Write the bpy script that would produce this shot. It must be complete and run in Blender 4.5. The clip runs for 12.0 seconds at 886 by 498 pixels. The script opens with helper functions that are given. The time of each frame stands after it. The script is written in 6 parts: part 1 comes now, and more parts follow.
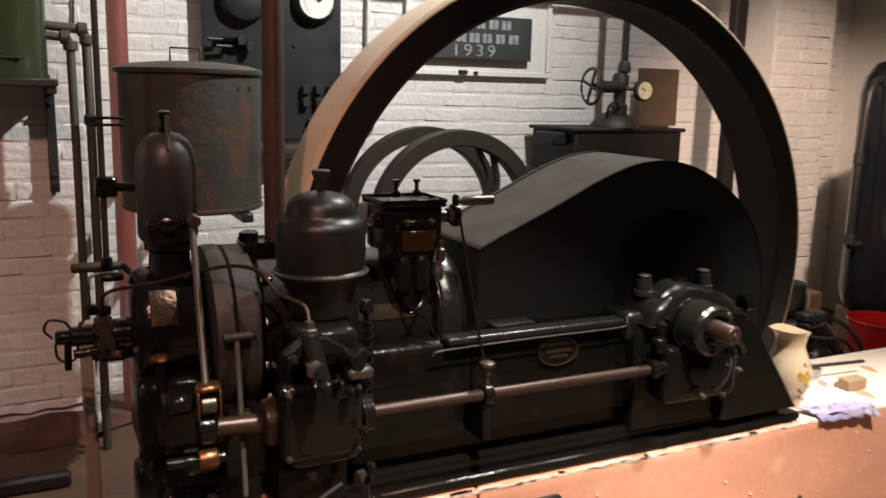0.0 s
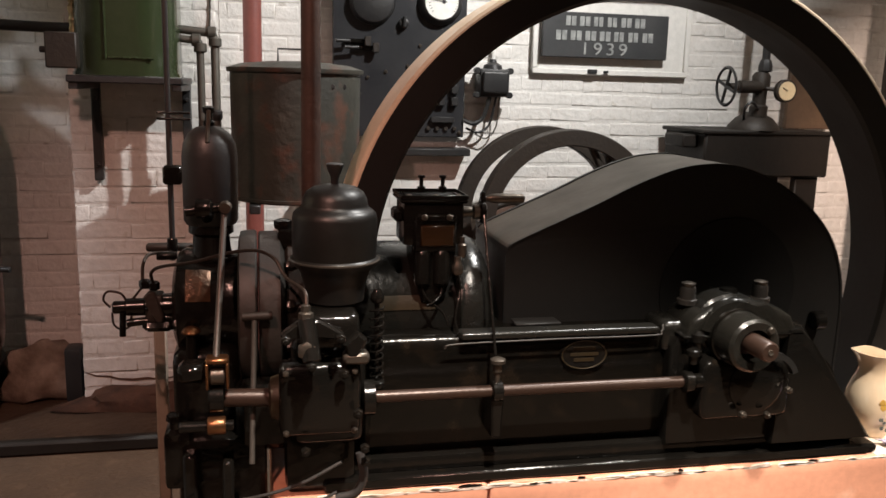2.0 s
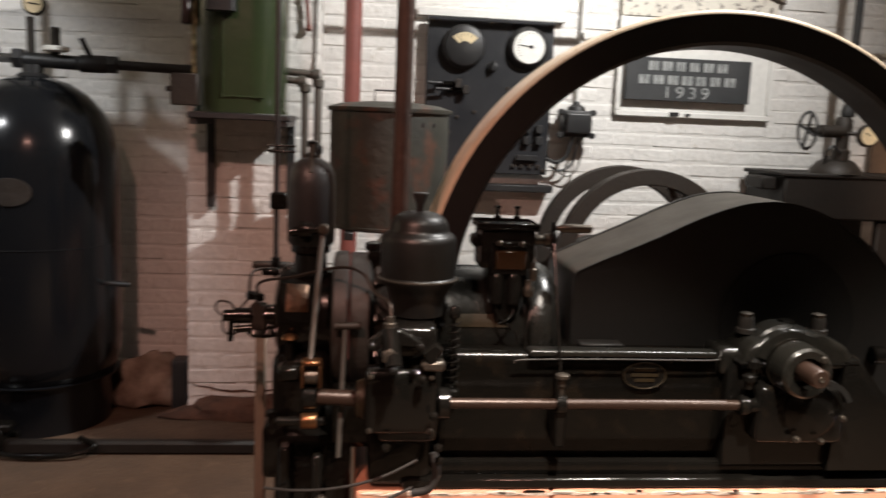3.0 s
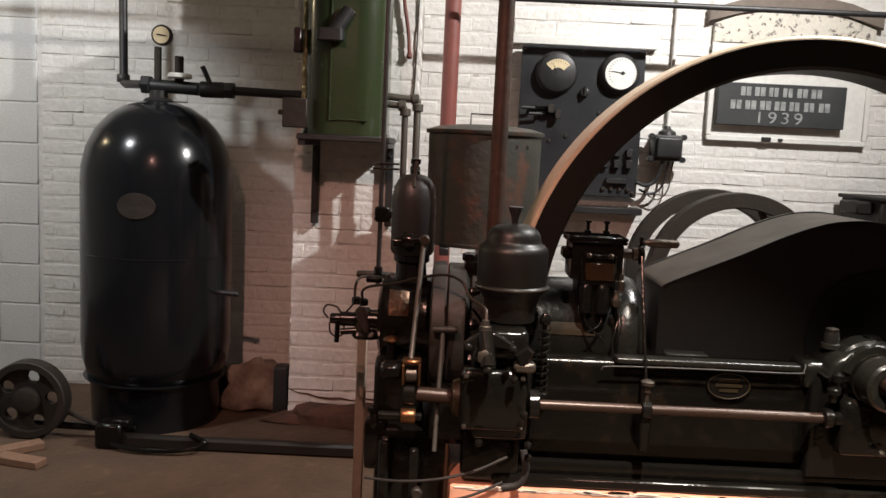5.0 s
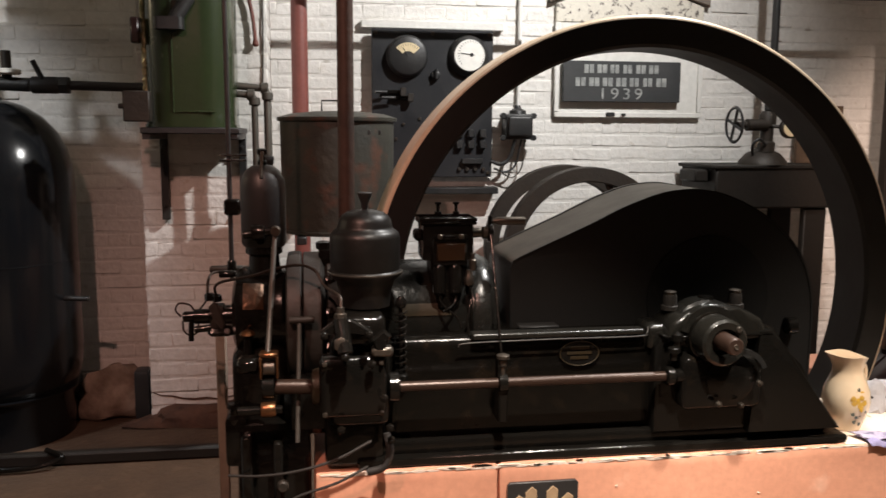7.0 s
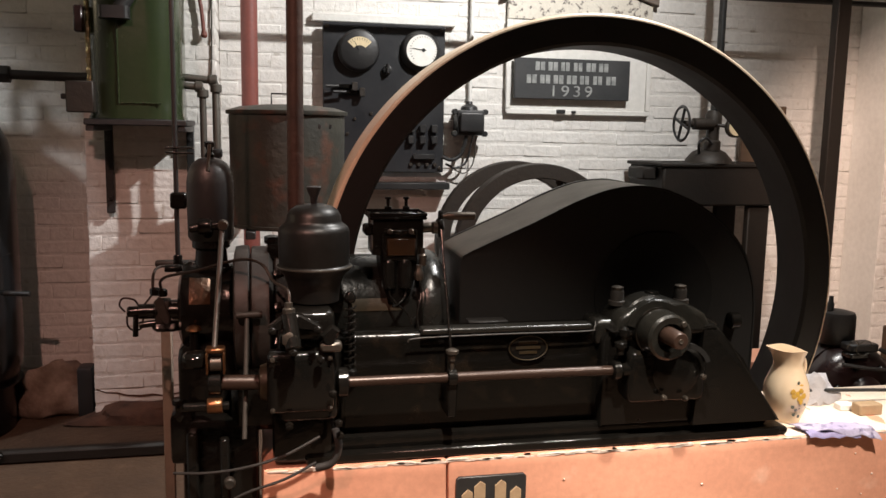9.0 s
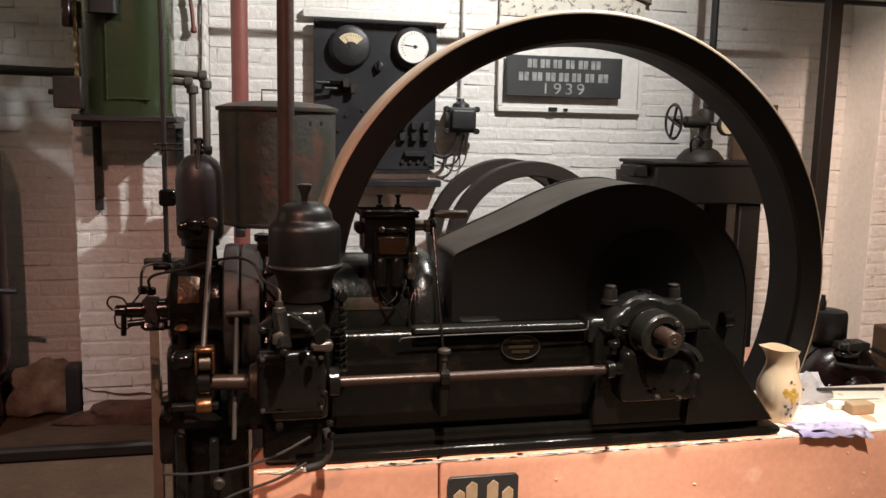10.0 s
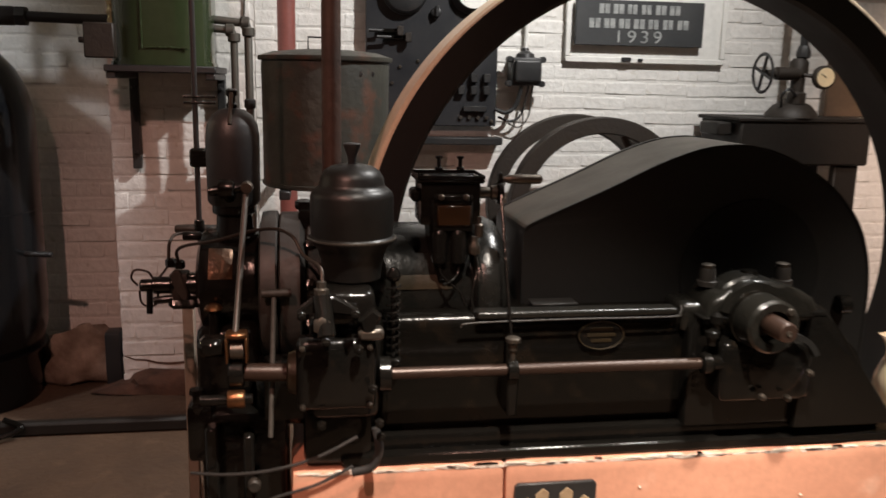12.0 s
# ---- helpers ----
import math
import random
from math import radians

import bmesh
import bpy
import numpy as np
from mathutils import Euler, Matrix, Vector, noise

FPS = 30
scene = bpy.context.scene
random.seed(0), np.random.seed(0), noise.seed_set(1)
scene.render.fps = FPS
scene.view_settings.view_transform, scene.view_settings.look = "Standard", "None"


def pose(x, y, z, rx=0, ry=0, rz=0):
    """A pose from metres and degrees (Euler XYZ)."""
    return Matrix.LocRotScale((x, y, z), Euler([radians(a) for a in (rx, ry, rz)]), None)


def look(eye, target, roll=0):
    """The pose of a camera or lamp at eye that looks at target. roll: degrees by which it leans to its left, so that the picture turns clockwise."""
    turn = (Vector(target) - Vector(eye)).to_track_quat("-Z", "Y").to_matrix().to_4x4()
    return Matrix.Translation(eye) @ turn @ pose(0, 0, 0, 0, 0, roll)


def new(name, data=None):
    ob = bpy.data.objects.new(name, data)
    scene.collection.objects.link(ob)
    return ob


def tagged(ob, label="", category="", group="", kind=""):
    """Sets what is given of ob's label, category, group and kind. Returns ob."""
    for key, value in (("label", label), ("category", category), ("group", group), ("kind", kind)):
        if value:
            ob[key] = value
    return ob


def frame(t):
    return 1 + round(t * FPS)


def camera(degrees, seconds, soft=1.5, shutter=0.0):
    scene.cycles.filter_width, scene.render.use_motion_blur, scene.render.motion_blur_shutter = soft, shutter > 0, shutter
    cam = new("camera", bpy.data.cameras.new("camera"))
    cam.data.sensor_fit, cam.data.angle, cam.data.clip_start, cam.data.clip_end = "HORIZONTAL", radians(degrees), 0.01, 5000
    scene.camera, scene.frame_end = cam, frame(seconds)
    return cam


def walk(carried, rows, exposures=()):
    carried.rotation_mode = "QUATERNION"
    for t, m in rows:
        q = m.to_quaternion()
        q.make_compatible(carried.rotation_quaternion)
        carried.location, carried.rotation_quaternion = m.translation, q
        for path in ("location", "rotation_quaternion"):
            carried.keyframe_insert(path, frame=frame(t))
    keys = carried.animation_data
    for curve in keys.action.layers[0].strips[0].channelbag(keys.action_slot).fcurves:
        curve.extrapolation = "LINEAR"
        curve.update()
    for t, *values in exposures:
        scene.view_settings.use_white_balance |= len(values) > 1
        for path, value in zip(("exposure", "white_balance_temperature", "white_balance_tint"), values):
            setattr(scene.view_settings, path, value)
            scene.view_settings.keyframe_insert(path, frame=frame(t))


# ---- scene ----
cam = camera(55.5, 12.0, shutter=0.5)
PATH = [
    (0, (0.151, 0.495, 1.463), (1.01, 2.264, 1.094), 1.4),
    (0.5, (0.246, 0.61, 1.477), (1.017, 2.418, 1.105), 0.5),
    (1, (0.311, 0.589, 1.471), (0.988, 2.423, 1.052), -0.1),
    (1.5, (0.434, 0.461, 1.466), (0.895, 2.365, 1.065), 0.7),
    (2, (0.528, 0.324, 1.47), (0.945, 2.243, 1.089), 1.6),
    (2.5, (0.541, 0.231, 1.47), (0.955, 2.163, 1.159), 1.6),
    (3, (0.524, 0.105, 1.471), (0.733, 2.071, 1.173), 2.4),
    (3.5, (0.477, 0.005, 1.453), (0.505, 1.972, 1.091), 2.8),
    (3.7, (0.471, -0.014, 1.443), (0.464, 1.957, 1.104), 3.0),
    (5.3, (0.501, -0.059, 1.449), (0.511, 1.926, 1.207), 2.5),
    (5.5, (0.505, -0.061, 1.447), (0.545, 1.924, 1.206), 1.9),
    (6, (0.519, -0.066, 1.451), (0.65, 1.914, 1.202), 0.5),
    (6.5, (0.53, -0.068, 1.457), (0.734, 1.903, 1.187), -0.0),
    (7, (0.548, -0.07, 1.454), (0.851, 1.888, 1.181), 0.3),
    (9, (0.555, -0.07, 1.451), (0.969, 1.866, 1.17), 1.0),
    (9.5, (0.555, -0.062, 1.451), (0.977, 1.873, 1.171), 1.1),
    (10, (0.555, -0.048, 1.451), (0.991, 1.883, 1.164), 1.2),
    (10.5, (0.556, -0.036, 1.449), (0.999, 1.892, 1.152), 1.4),
    (11, (0.559, -0.018, 1.447), (0.999, 1.907, 1.126), 1.7),
    (11.5, (0.557, 0.075, 1.431), (0.959, 1.993, 1.035), 2.3),
    (12, (0.589, 0.285, 1.437), (0.901, 2.221, 1.045), 1.2),
]
EXPOSURES = [(0, 0.0), (2, 0.08), (3.5, 0.08), (5.5, 0.12), (7, -0.08), (9, 0.0), (10.5, 0.0), (11.5, -0.12), (12, -0.1)]
walk(cam, [(t, look(eye, target, roll)) for t, eye, target, roll in PATH], EXPOSURES)

# ---- light ----
world = bpy.data.worlds.new("world")
scene.world = world
world.use_nodes = True
world.node_tree.nodes["Background"].inputs[0].default_value = (0.9, 0.95, 1.0, 1)
world.node_tree.nodes["Background"].inputs[1].default_value = 0.03


def lamp(name, eye, target, power, colour, size, angle=180.0, blend=0.6):
    data = bpy.data.lights.new(name, "SPOT")
    data.energy, data.color, data.shadow_soft_size = power, colour, size
    data.spot_size, data.spot_blend = radians(angle), blend
    ob = new(name, data)
    ob.matrix_world = look(eye, target)
    return ob


COOL, WHITE = (1.0, 0.98, 0.95), (1.0, 0.9, 0.79)
lamp("ceiling_spot_wall", (2.4, 2.62, 3.4), (-0.1, 4.3, 1.0), 455, COOL, 0.03, 150, 1.0)
lamp("ceiling_spot_receiver", (-1.9, 2.55, 2.74), (-2.0, 4.5, 0.55), 108, (0.96, 0.98, 1.0), 0.12, 82, 0.45)
lamp("ceiling_downlight_plinth", (1.05, 1.0, 3.0), (1.05, 1.08, 0.0), 640, WHITE, 0.04, 67, 0.45)
lamp("ceiling_downlight_plinth_end", (2.35, 1.0, 3.0), (2.35, 1.08, 0.0), 570, WHITE, 0.04, 70, 0.5)
lamp("ceiling_spot_engine", (-0.3, 0.3, 2.95), (0.3, 3.2, 0.5), 180, (1.0, 0.52, 0.41), 0.04, 54, 0.9)
# unseen fill spot, added to brighten the right-hand pier
lamp("fill_spot_pier", (1.9, 1.3, 3.0), (4.45, 4.3, 0.8), 780, (1.0, 0.74, 0.6), 0.05, 36, 0.8)
lamp("ceiling_spot_corner", (-3.4, 3.7, 2.6), (-1.0, 4.2, 0.8), 25, (1.0, 0.8, 0.5), 0.06, 100)

# ---- materials ----


def material(name, colour, rough=0.5, metal=0.0, second=None, scale=6.0, amount=0.5, grain=60.0, bump=0.15, coat=0.0, third=None,
             third_at=0.62, rand=0.0, rough_var=0.15, spread=0.06, along_wall=False, gloss=0.5):
    m = bpy.data.materials.new(name)
    m.use_nodes = True
    nt = m.node_tree
    n, link = nt.nodes, nt.links.new
    b = n["Principled BSDF"]
    tc = n.new("ShaderNodeTexCoord")
    big = n.new("ShaderNodeTexNoise")
    big.inputs["Scale"].default_value, big.inputs["Detail"].default_value = scale, 6
    fine = n.new("ShaderNodeTexNoise")
    fine.inputs["Scale"].default_value, fine.inputs["Detail"].default_value = grain, 4
    where = n.new("ShaderNodeNewGeometry").outputs["Position"] if along_wall else tc.outputs["Object"]
    link(where, big.inputs["Vector"])
    link(where, fine.inputs["Vector"])
    ramp = n.new("ShaderNodeMapRange")
    ramp.inputs["From Min"].default_value, ramp.inputs["From Max"].default_value = 0.5 - spread * 3, 0.5 + spread * 3
    ramp.inputs["To Max"].default_value = amount
    link(big.outputs["Fac"], ramp.inputs["Value"])
    mix = n.new("ShaderNodeMix")
    mix.data_type = "RGBA"
    mix.inputs[6].default_value = (*colour, 1)
    mix.inputs[7].default_value = (*(second or [c * 0.6 for c in colour]), 1)
    link(ramp.outputs[0], mix.inputs[0])
    out = mix.outputs[2]
    if third:
        spot = n.new("ShaderNodeTexNoise")
        spot.inputs["Scale"].default_value, spot.inputs["Detail"].default_value = scale * 2.3, 8
        shift = n.new("ShaderNodeVectorMath")
        shift.inputs[1].default_value = (7.3, 2.1, 4.9)
        link(where, shift.inputs[0])
        link(shift.outputs[0], spot.inputs["Vector"])
        cut = n.new("ShaderNodeMapRange")
        cut.inputs["From Min"].default_value, cut.inputs["From Max"].default_value = third_at - 0.06, third_at + 0.06
        link(spot.outputs["Fac"], cut.inputs["Value"])
        mix2 = n.new("ShaderNodeMix")
        mix2.data_type = "RGBA"
        mix2.inputs[7].default_value = (*third, 1)
        link(cut.outputs[0], mix2.inputs[0])
        link(out, mix2.inputs[6])
        out = mix2.outputs[2]
    hsv = n.new("ShaderNodeHueSaturation")
    val = n.new("ShaderNodeMapRange")
    val.inputs["To Min"].default_value, val.inputs["To Max"].default_value = 0.86, 1.14
    link(fine.outputs["Fac"], val.inputs["Value"])
    value = val.outputs[0]
    if rand:
        info = n.new("ShaderNodeObjectInfo")
        geo = n.new("ShaderNodeNewGeometry")
        add = n.new("ShaderNodeMath")
        add.operation = "ADD"
        link(info.outputs["Random"], add.inputs[0])
        link(geo.outputs["Random Per Island"], add.inputs[1])
        frac = n.new("ShaderNodeMath")
        frac.operation = "FRACT"
        link(add.outputs[0], frac.inputs[0])
        r = n.new("ShaderNodeMapRange")
        r.inputs["To Min"].default_value, r.inputs["To Max"].default_value = 1 - rand, 1 + rand
        link(frac.outputs[0], r.inputs["Value"])
        mul = n.new("ShaderNodeMath")
        mul.operation = "MULTIPLY"
        link(value, mul.inputs[0])
        link(r.outputs[0], mul.inputs[1])
        value = mul.outputs[0]
    link(value, hsv.inputs["Value"])
    link(out, hsv.inputs["Color"])
    link(hsv.outputs[0], b.inputs["Base Color"])
    rr = n.new("ShaderNodeMapRange")
    rr.inputs["To Min"].default_value, rr.inputs["To Max"].default_value = max(0.04, rough - rough_var), min(1, rough + rough_var)
    link(big.outputs["Fac"], rr.inputs["Value"])
    link(rr.outputs[0], b.inputs["Roughness"])
    b.inputs["Metallic"].default_value = metal
    b.inputs["Specular IOR Level"].default_value = gloss
    b.inputs["Coat Weight"].default_value = coat
    b.inputs["Coat Roughness"].default_value = 0.12
    if bump:
        add2 = n.new("ShaderNodeMath")
        add2.operation = "ADD"
        link(big.outputs["Fac"], add2.inputs[0])
        link(fine.outputs["Fac"], add2.inputs[1])
        bp = n.new("ShaderNodeBump")
        bp.inputs["Strength"].default_value, bp.inputs["Distance"].default_value = bump, 0.01
        link(add2.outputs[0], bp.inputs["Height"])
        link(bp.outputs[0], b.inputs["Normal"])
    return m


M_BRICK = material("white_painted_brick", (0.78, 0.76, 0.73), 0.5, second=(0.6, 0.57, 0.53), scale=9, amount=0.4, grain=34, bump=0.55,
                   third=(0.6, 0.56, 0.5), third_at=0.68, rand=0.018, along_wall=True)
M_JOINT = material("painted_mortar", (0.74, 0.72, 0.69), 0.6, second=(0.6, 0.57, 0.53), scale=5, grain=40, bump=0.5, third=(0.4, 0.35, 0.3), third_at=0.7)
M_WHITE = material("white_painted_plaster", (0.78, 0.77, 0.74), 0.45, second=(0.62, 0.6, 0.56), scale=3, grain=30, bump=0.3)
M_DIM = material("old_limewashed_plaster", (0.66, 0.64, 0.6), 0.8, second=(0.54, 0.52, 0.48), scale=3, grain=30, bump=0.2)
M_BLOCK = material("white_painted_blockwork", (0.72, 0.72, 0.71), 0.55, second=(0.58, 0.57, 0.55), scale=3, grain=90, bump=0.3)
M_FLOOR = material("dirty_earth_floor", (0.12, 0.072, 0.043), 0.8, second=(0.05, 0.031, 0.02), scale=3.2, amount=0.9, grain=30, bump=0.8,
                   third=(0.14, 0.086, 0.052), third_at=0.68, spread=0.1)
M_PLINTH = material("pink_painted_concrete", (0.72, 0.345, 0.225), 0.55, second=(0.62, 0.275, 0.175), scale=4, amount=0.5, grain=60, bump=0.06,
                    third=(0.75, 0.41, 0.29), third_at=0.68)
M_SKIM = material("bare_cream_screed", (0.84, 0.72, 0.6), 0.6, second=(0.76, 0.6, 0.48), scale=8, grain=60, bump=0.1)
M_DIRT = material("red_brown_dirt", (0.11, 0.05, 0.03), 0.9, second=(0.05, 0.026, 0.017), scale=12, amount=0.9, grain=40, bump=0.8)
M_CHIP = material("chipped_pale_plaster", (0.8, 0.68, 0.58), 0.7, second=(0.66, 0.5, 0.42), scale=30, grain=90, bump=0.3)
M_IRON = material("oily_black_cast_iron", (0.0062, 0.0055, 0.0047), 0.17, second=(0.0043, 0.0038, 0.0033), scale=9, grain=70, bump=0.12,
                  third=(0.013, 0.009, 0.006), third_at=0.7, rough_var=0.07, gloss=0.3)
M_GREENIRON = material("green_black_engine_enamel", (0.0044, 0.0039, 0.0032), 0.2, second=(0.0032, 0.0029, 0.0024), scale=7, grain=60, bump=0.12, rough_var=0.08,
                       third=(0.009, 0.0065, 0.0045), third_at=0.6, gloss=0.24)
M_SHEET = material("matt_black_sheet_steel", (0.015, 0.0143, 0.0135), 0.4, second=(0.013, 0.0122, 0.0115), scale=4, grain=50, bump=0.03, rough_var=0.06, gloss=0.14)
M_JACKET = material("worn_grey_green_enamel", (0.0125, 0.0115, 0.0095), 0.27, second=(0.0065, 0.0064, 0.0056), scale=8, amount=0.9, grain=60, bump=0.15, rough_var=0.1)
M_FLANGE = material("grimy_grey_flange", (0.032, 0.027, 0.023), 0.5, second=(0.016, 0.013, 0.011), scale=9, grain=60, bump=0.15)
M_BENCH = material("dark_oily_bench_iron", (0.016, 0.0125, 0.01), 0.6, second=(0.01, 0.008, 0.0065), scale=6, grain=50, bump=0.15, gloss=0.3)
M_DARKBRASS = material("tarnished_brass", (0.035, 0.023, 0.01), 0.5, 0.3, second=(0.018, 0.012, 0.006), scale=20, grain=90, bump=0.1)
M_RODGREY = material("worn_grey_steel_rod", (0.075, 0.066, 0.057), 0.44, 0.4, second=(0.06, 0.052, 0.045), scale=14, grain=80, bump=0.05)
M_OFFCUT = material("reddish_sawn_timber", (0.26, 0.15, 0.095), 0.7, second=(0.14, 0.08, 0.05), scale=9, grain=50, bump=0.2)
M_STAKE = material("pale_weathered_stake", (0.24, 0.19, 0.145), 0.7, second=(0.14, 0.11, 0.085), scale=9, grain=50, bump=0.2)
M_POT = material("dark_bronze_painted_steel", (0.0066, 0.0055, 0.0045), 0.44, second=(0.0055, 0.0045, 0.004), scale=6, grain=60, bump=0.08, gloss=0.4)
M_STEEL = material("worn_bright_steel", (0.11, 0.095, 0.08), 0.36, 0.8, second=(0.08, 0.06, 0.045), scale=14, grain=120, bump=0.1)
M_ROD = material("oily_steel_shaft", (0.045, 0.025, 0.018), 0.36, 0.4, second=(0.022, 0.013, 0.009), scale=10, grain=90, bump=0.05)
M_BRASS = material("oily_brass", (0.3, 0.14, 0.065), 0.3, 0.9, second=(0.06, 0.035, 0.02), scale=16, grain=90, bump=0.1)
M_COPPER = material("heat_stained_copper_paint", (0.22, 0.11, 0.06), 0.3, 0.7, second=(0.012, 0.01, 0.008), scale=12, amount=0.9, grain=80, bump=0.3)
M_WHEEL = material("flywheel_dark_paint", (0.014, 0.013, 0.012), 0.5, second=(0.01, 0.009, 0.0085), scale=5, grain=50, bump=0.06, gloss=0.3)
M_CREAM = material("bare_rim_steel_cream", (0.7, 0.55, 0.4), 0.45, second=(0.58, 0.44, 0.3), scale=8, grain=90, bump=0.05)
M_REDMARK = material("red_rim_mark", (0.5, 0.02, 0.03), 0.5, scale=10, grain=60, bump=0.05)
M_RUSTTANK = material("rusted_galvanised_tank", (0.052, 0.05, 0.039), 0.55, 0.1, second=(0.024, 0.025, 0.02), scale=4.0, amount=0.95, grain=35, bump=0.3,
                      third=(0.075, 0.036, 0.023), third_at=0.6)
M_RUST = material("rusty_brown_pipe", (0.065, 0.034, 0.024), 0.6, 0.2, second=(0.03, 0.018, 0.014), scale=9, amount=0.9, grain=60, bump=0.25)
M_REDPIPE = material("red_oxide_pipe", (0.24, 0.075, 0.06), 0.5, second=(0.15, 0.05, 0.045), scale=6, grain=60, bump=0.1)
M_GREEN = material("glossy_green_enamel", (0.03, 0.044, 0.018), 0.24, second=(0.022, 0.033, 0.014), scale=4, grain=40, bump=0.06, coat=0.4)
# bright colour paints a lamp's highlight onto the green tank's corner bead
M_BEAD = material("bead_highlight", (0.5, 0.44, 0.28), 0.32, 0.7, second=(0.16, 0.16, 0.07), scale=30, amount=0.9, grain=90, bump=0.4)
# dusty black, lightened further so the colour carries light from above
M_DUSTYLIT = material("dusty_toplit_sheet", (0.06, 0.05, 0.039), 0.6, second=(0.038, 0.032, 0.025), scale=7, amount=0.9, grain=60, bump=0.05, gloss=0.3)
# matt black that puts an opening's shade into a flat disc
M_DISCSHADE = material("opening_shade_black", (0.014, 0.0135, 0.0128), 0.8, second=(0.012, 0.0117, 0.011), scale=7, grain=60, bump=0.0, gloss=0.02)
M_BLACK = material("glossy_black_enamel", (0.007, 0.008, 0.01), 0.2, second=(0.01, 0.01, 0.01), scale=4, grain=50, bump=0.03, coat=0.15, rough_var=0.05, gloss=0.3)
M_DULL = material("dull_black_paint", (0.018, 0.018, 0.019), 0.45, second=(0.03, 0.028, 0.026), scale=8, grain=60, bump=0.1)
M_SLATE = material("black_slate_panel", (0.02, 0.021, 0.024), 0.35, second=(0.032, 0.032, 0.034), scale=6, grain=60, bump=0.04)
M_SIGN = material("black_sign_board", (0.03, 0.032, 0.034), 0.5, second=(0.055, 0.055, 0.056), scale=5, grain=50, bump=0.06)
M_LETTER = material("grey_stencil_paint", (0.36, 0.37, 0.36), 0.6, second=(0.16, 0.17, 0.17), scale=22, amount=0.9, grain=90, bump=0.05)
M_DIAL = material("white_dial", (0.85, 0.84, 0.8), 0.4, second=(0.8, 0.78, 0.72), scale=5, bump=0.0)
M_IVORY = material("ivory_scale", (0.75, 0.62, 0.4), 0.4, second=(0.68, 0.55, 0.34), scale=8, bump=0.0)
M_WOOD = material("dark_weathered_wood", (0.12, 0.075, 0.045), 0.6, second=(0.06, 0.038, 0.025), scale=6, amount=0.9, grain=40, bump=0.25)
M_PALEWOOD = material("pale_wood", (0.42, 0.29, 0.17), 0.6, second=(0.3, 0.2, 0.12), scale=8, grain=50, bump=0.2)
M_GALV = material("dull_galvanised_steel", (0.1, 0.094, 0.08), 0.5, 0.4, second=(0.06, 0.052, 0.044), scale=9, grain=70, bump=0.1)
M_SANDIRON = material("brown_grimy_cast_iron", (0.026, 0.019, 0.0135), 0.6, 0.1, second=(0.015, 0.011, 0.009), scale=8, grain=60, bump=0.2)
M_JUG = material("cream_glazed_ceramic", (0.76, 0.55, 0.36), 0.18, second=(0.76, 0.62, 0.45), scale=7, amount=0.9, grain=20, bump=0.0, coat=0.3)
M_YELLOW = material("yellow_flower_glaze", (0.72, 0.42, 0.06), 0.2, second=(0.5, 0.3, 0.1), scale=40, bump=0.0)
M_LEAF = material("grey_green_leaf_glaze", (0.09, 0.095, 0.08), 0.2, second=(0.16, 0.16, 0.12), scale=40, bump=0.0)
M_CLOTH = material("lilac_floral_cloth", (0.36, 0.32, 0.48), 0.9, second=(0.46, 0.42, 0.52), scale=9, amount=0.9, grain=120, bump=0.2,
                   third=(0.14, 0.12, 0.2), third_at=0.62)
M_LILAC = material("plain_lilac_cloth", (0.34, 0.3, 0.5), 0.9, second=(0.28, 0.25, 0.42), scale=9, grain=120, bump=0.2)
M_RAG = material("grey_white_rag", (0.5, 0.48, 0.5), 0.9, second=(0.38, 0.37, 0.4), scale=9, grain=60, bump=0.3)
M_PAPER = material("white_rag", (0.8, 0.78, 0.74), 0.9, second=(0.65, 0.62, 0.6), scale=9, grain=60, bump=0.2)
M_MAROON = material("oily_maroon_enamel", (0.022, 0.007, 0.007), 0.3, second=(0.01, 0.005, 0.005), scale=9, grain=60, bump=0.12, coat=0.2)
M_RED = material("fire_red_enamel", (0.62, 0.02, 0.015), 0.22, second=(0.5, 0.015, 0.012), scale=5, bump=0.0, coat=0.4)
M_RUBBER = material("black_rubber", (0.02, 0.018, 0.017), 0.6, second=(0.035, 0.03, 0.027), scale=20, bump=0.05)
M_COPPERPIPE = material("dull_copper_pipe", (0.04, 0.027, 0.02), 0.45, 0.6, second=(0.025, 0.018, 0.015), scale=20, bump=0.05)
M_GLASSOIL = material("amber_oil_glass", (0.028, 0.013, 0.005), 0.14, second=(0.014, 0.007, 0.003), scale=12, bump=0.0, coat=0.6)
M_SPECKLE = material("speckled_cream_render", (0.66, 0.62, 0.54), 0.7, second=(0.6, 0.55, 0.47), scale=4, grain=60, bump=0.2,
                     third=(0.12, 0.1, 0.09), third_at=0.63)
M_ARCH = material("brown_arch_band", (0.2, 0.16, 0.13), 0.7, second=(0.12, 0.1, 0.085), scale=6, grain=50, bump=0.3)
M_STONE = material("whitewashed_rubble", (0.34, 0.27, 0.22), 0.85, second=(0.1, 0.06, 0.04), scale=9, amount=0.95, grain=40, bump=0.6)
M_LABELRED = material("cord_red", (0.17, 0.05, 0.035), 0.6, bump=0.0)
# the speckles and the cloth's flowers are small spots
for mat, size in ((M_SPECKLE, 40.0), (M_CLOTH, 34.0)):
    for node in mat.node_tree.nodes:
        if node.type == "TEX_NOISE" and node.inputs["Detail"].default_value > 7:
            node.inputs["Scale"].default_value = size
            node.inputs["Detail"].default_value = 2.0

# ---- mesh tools ----


def thing(name, base, label, category, group="", kind=""):
    ob = new(name)
    ob.location = base
    ob.empty_display_size = 0.05
    return tagged(ob, label, category, group, kind)


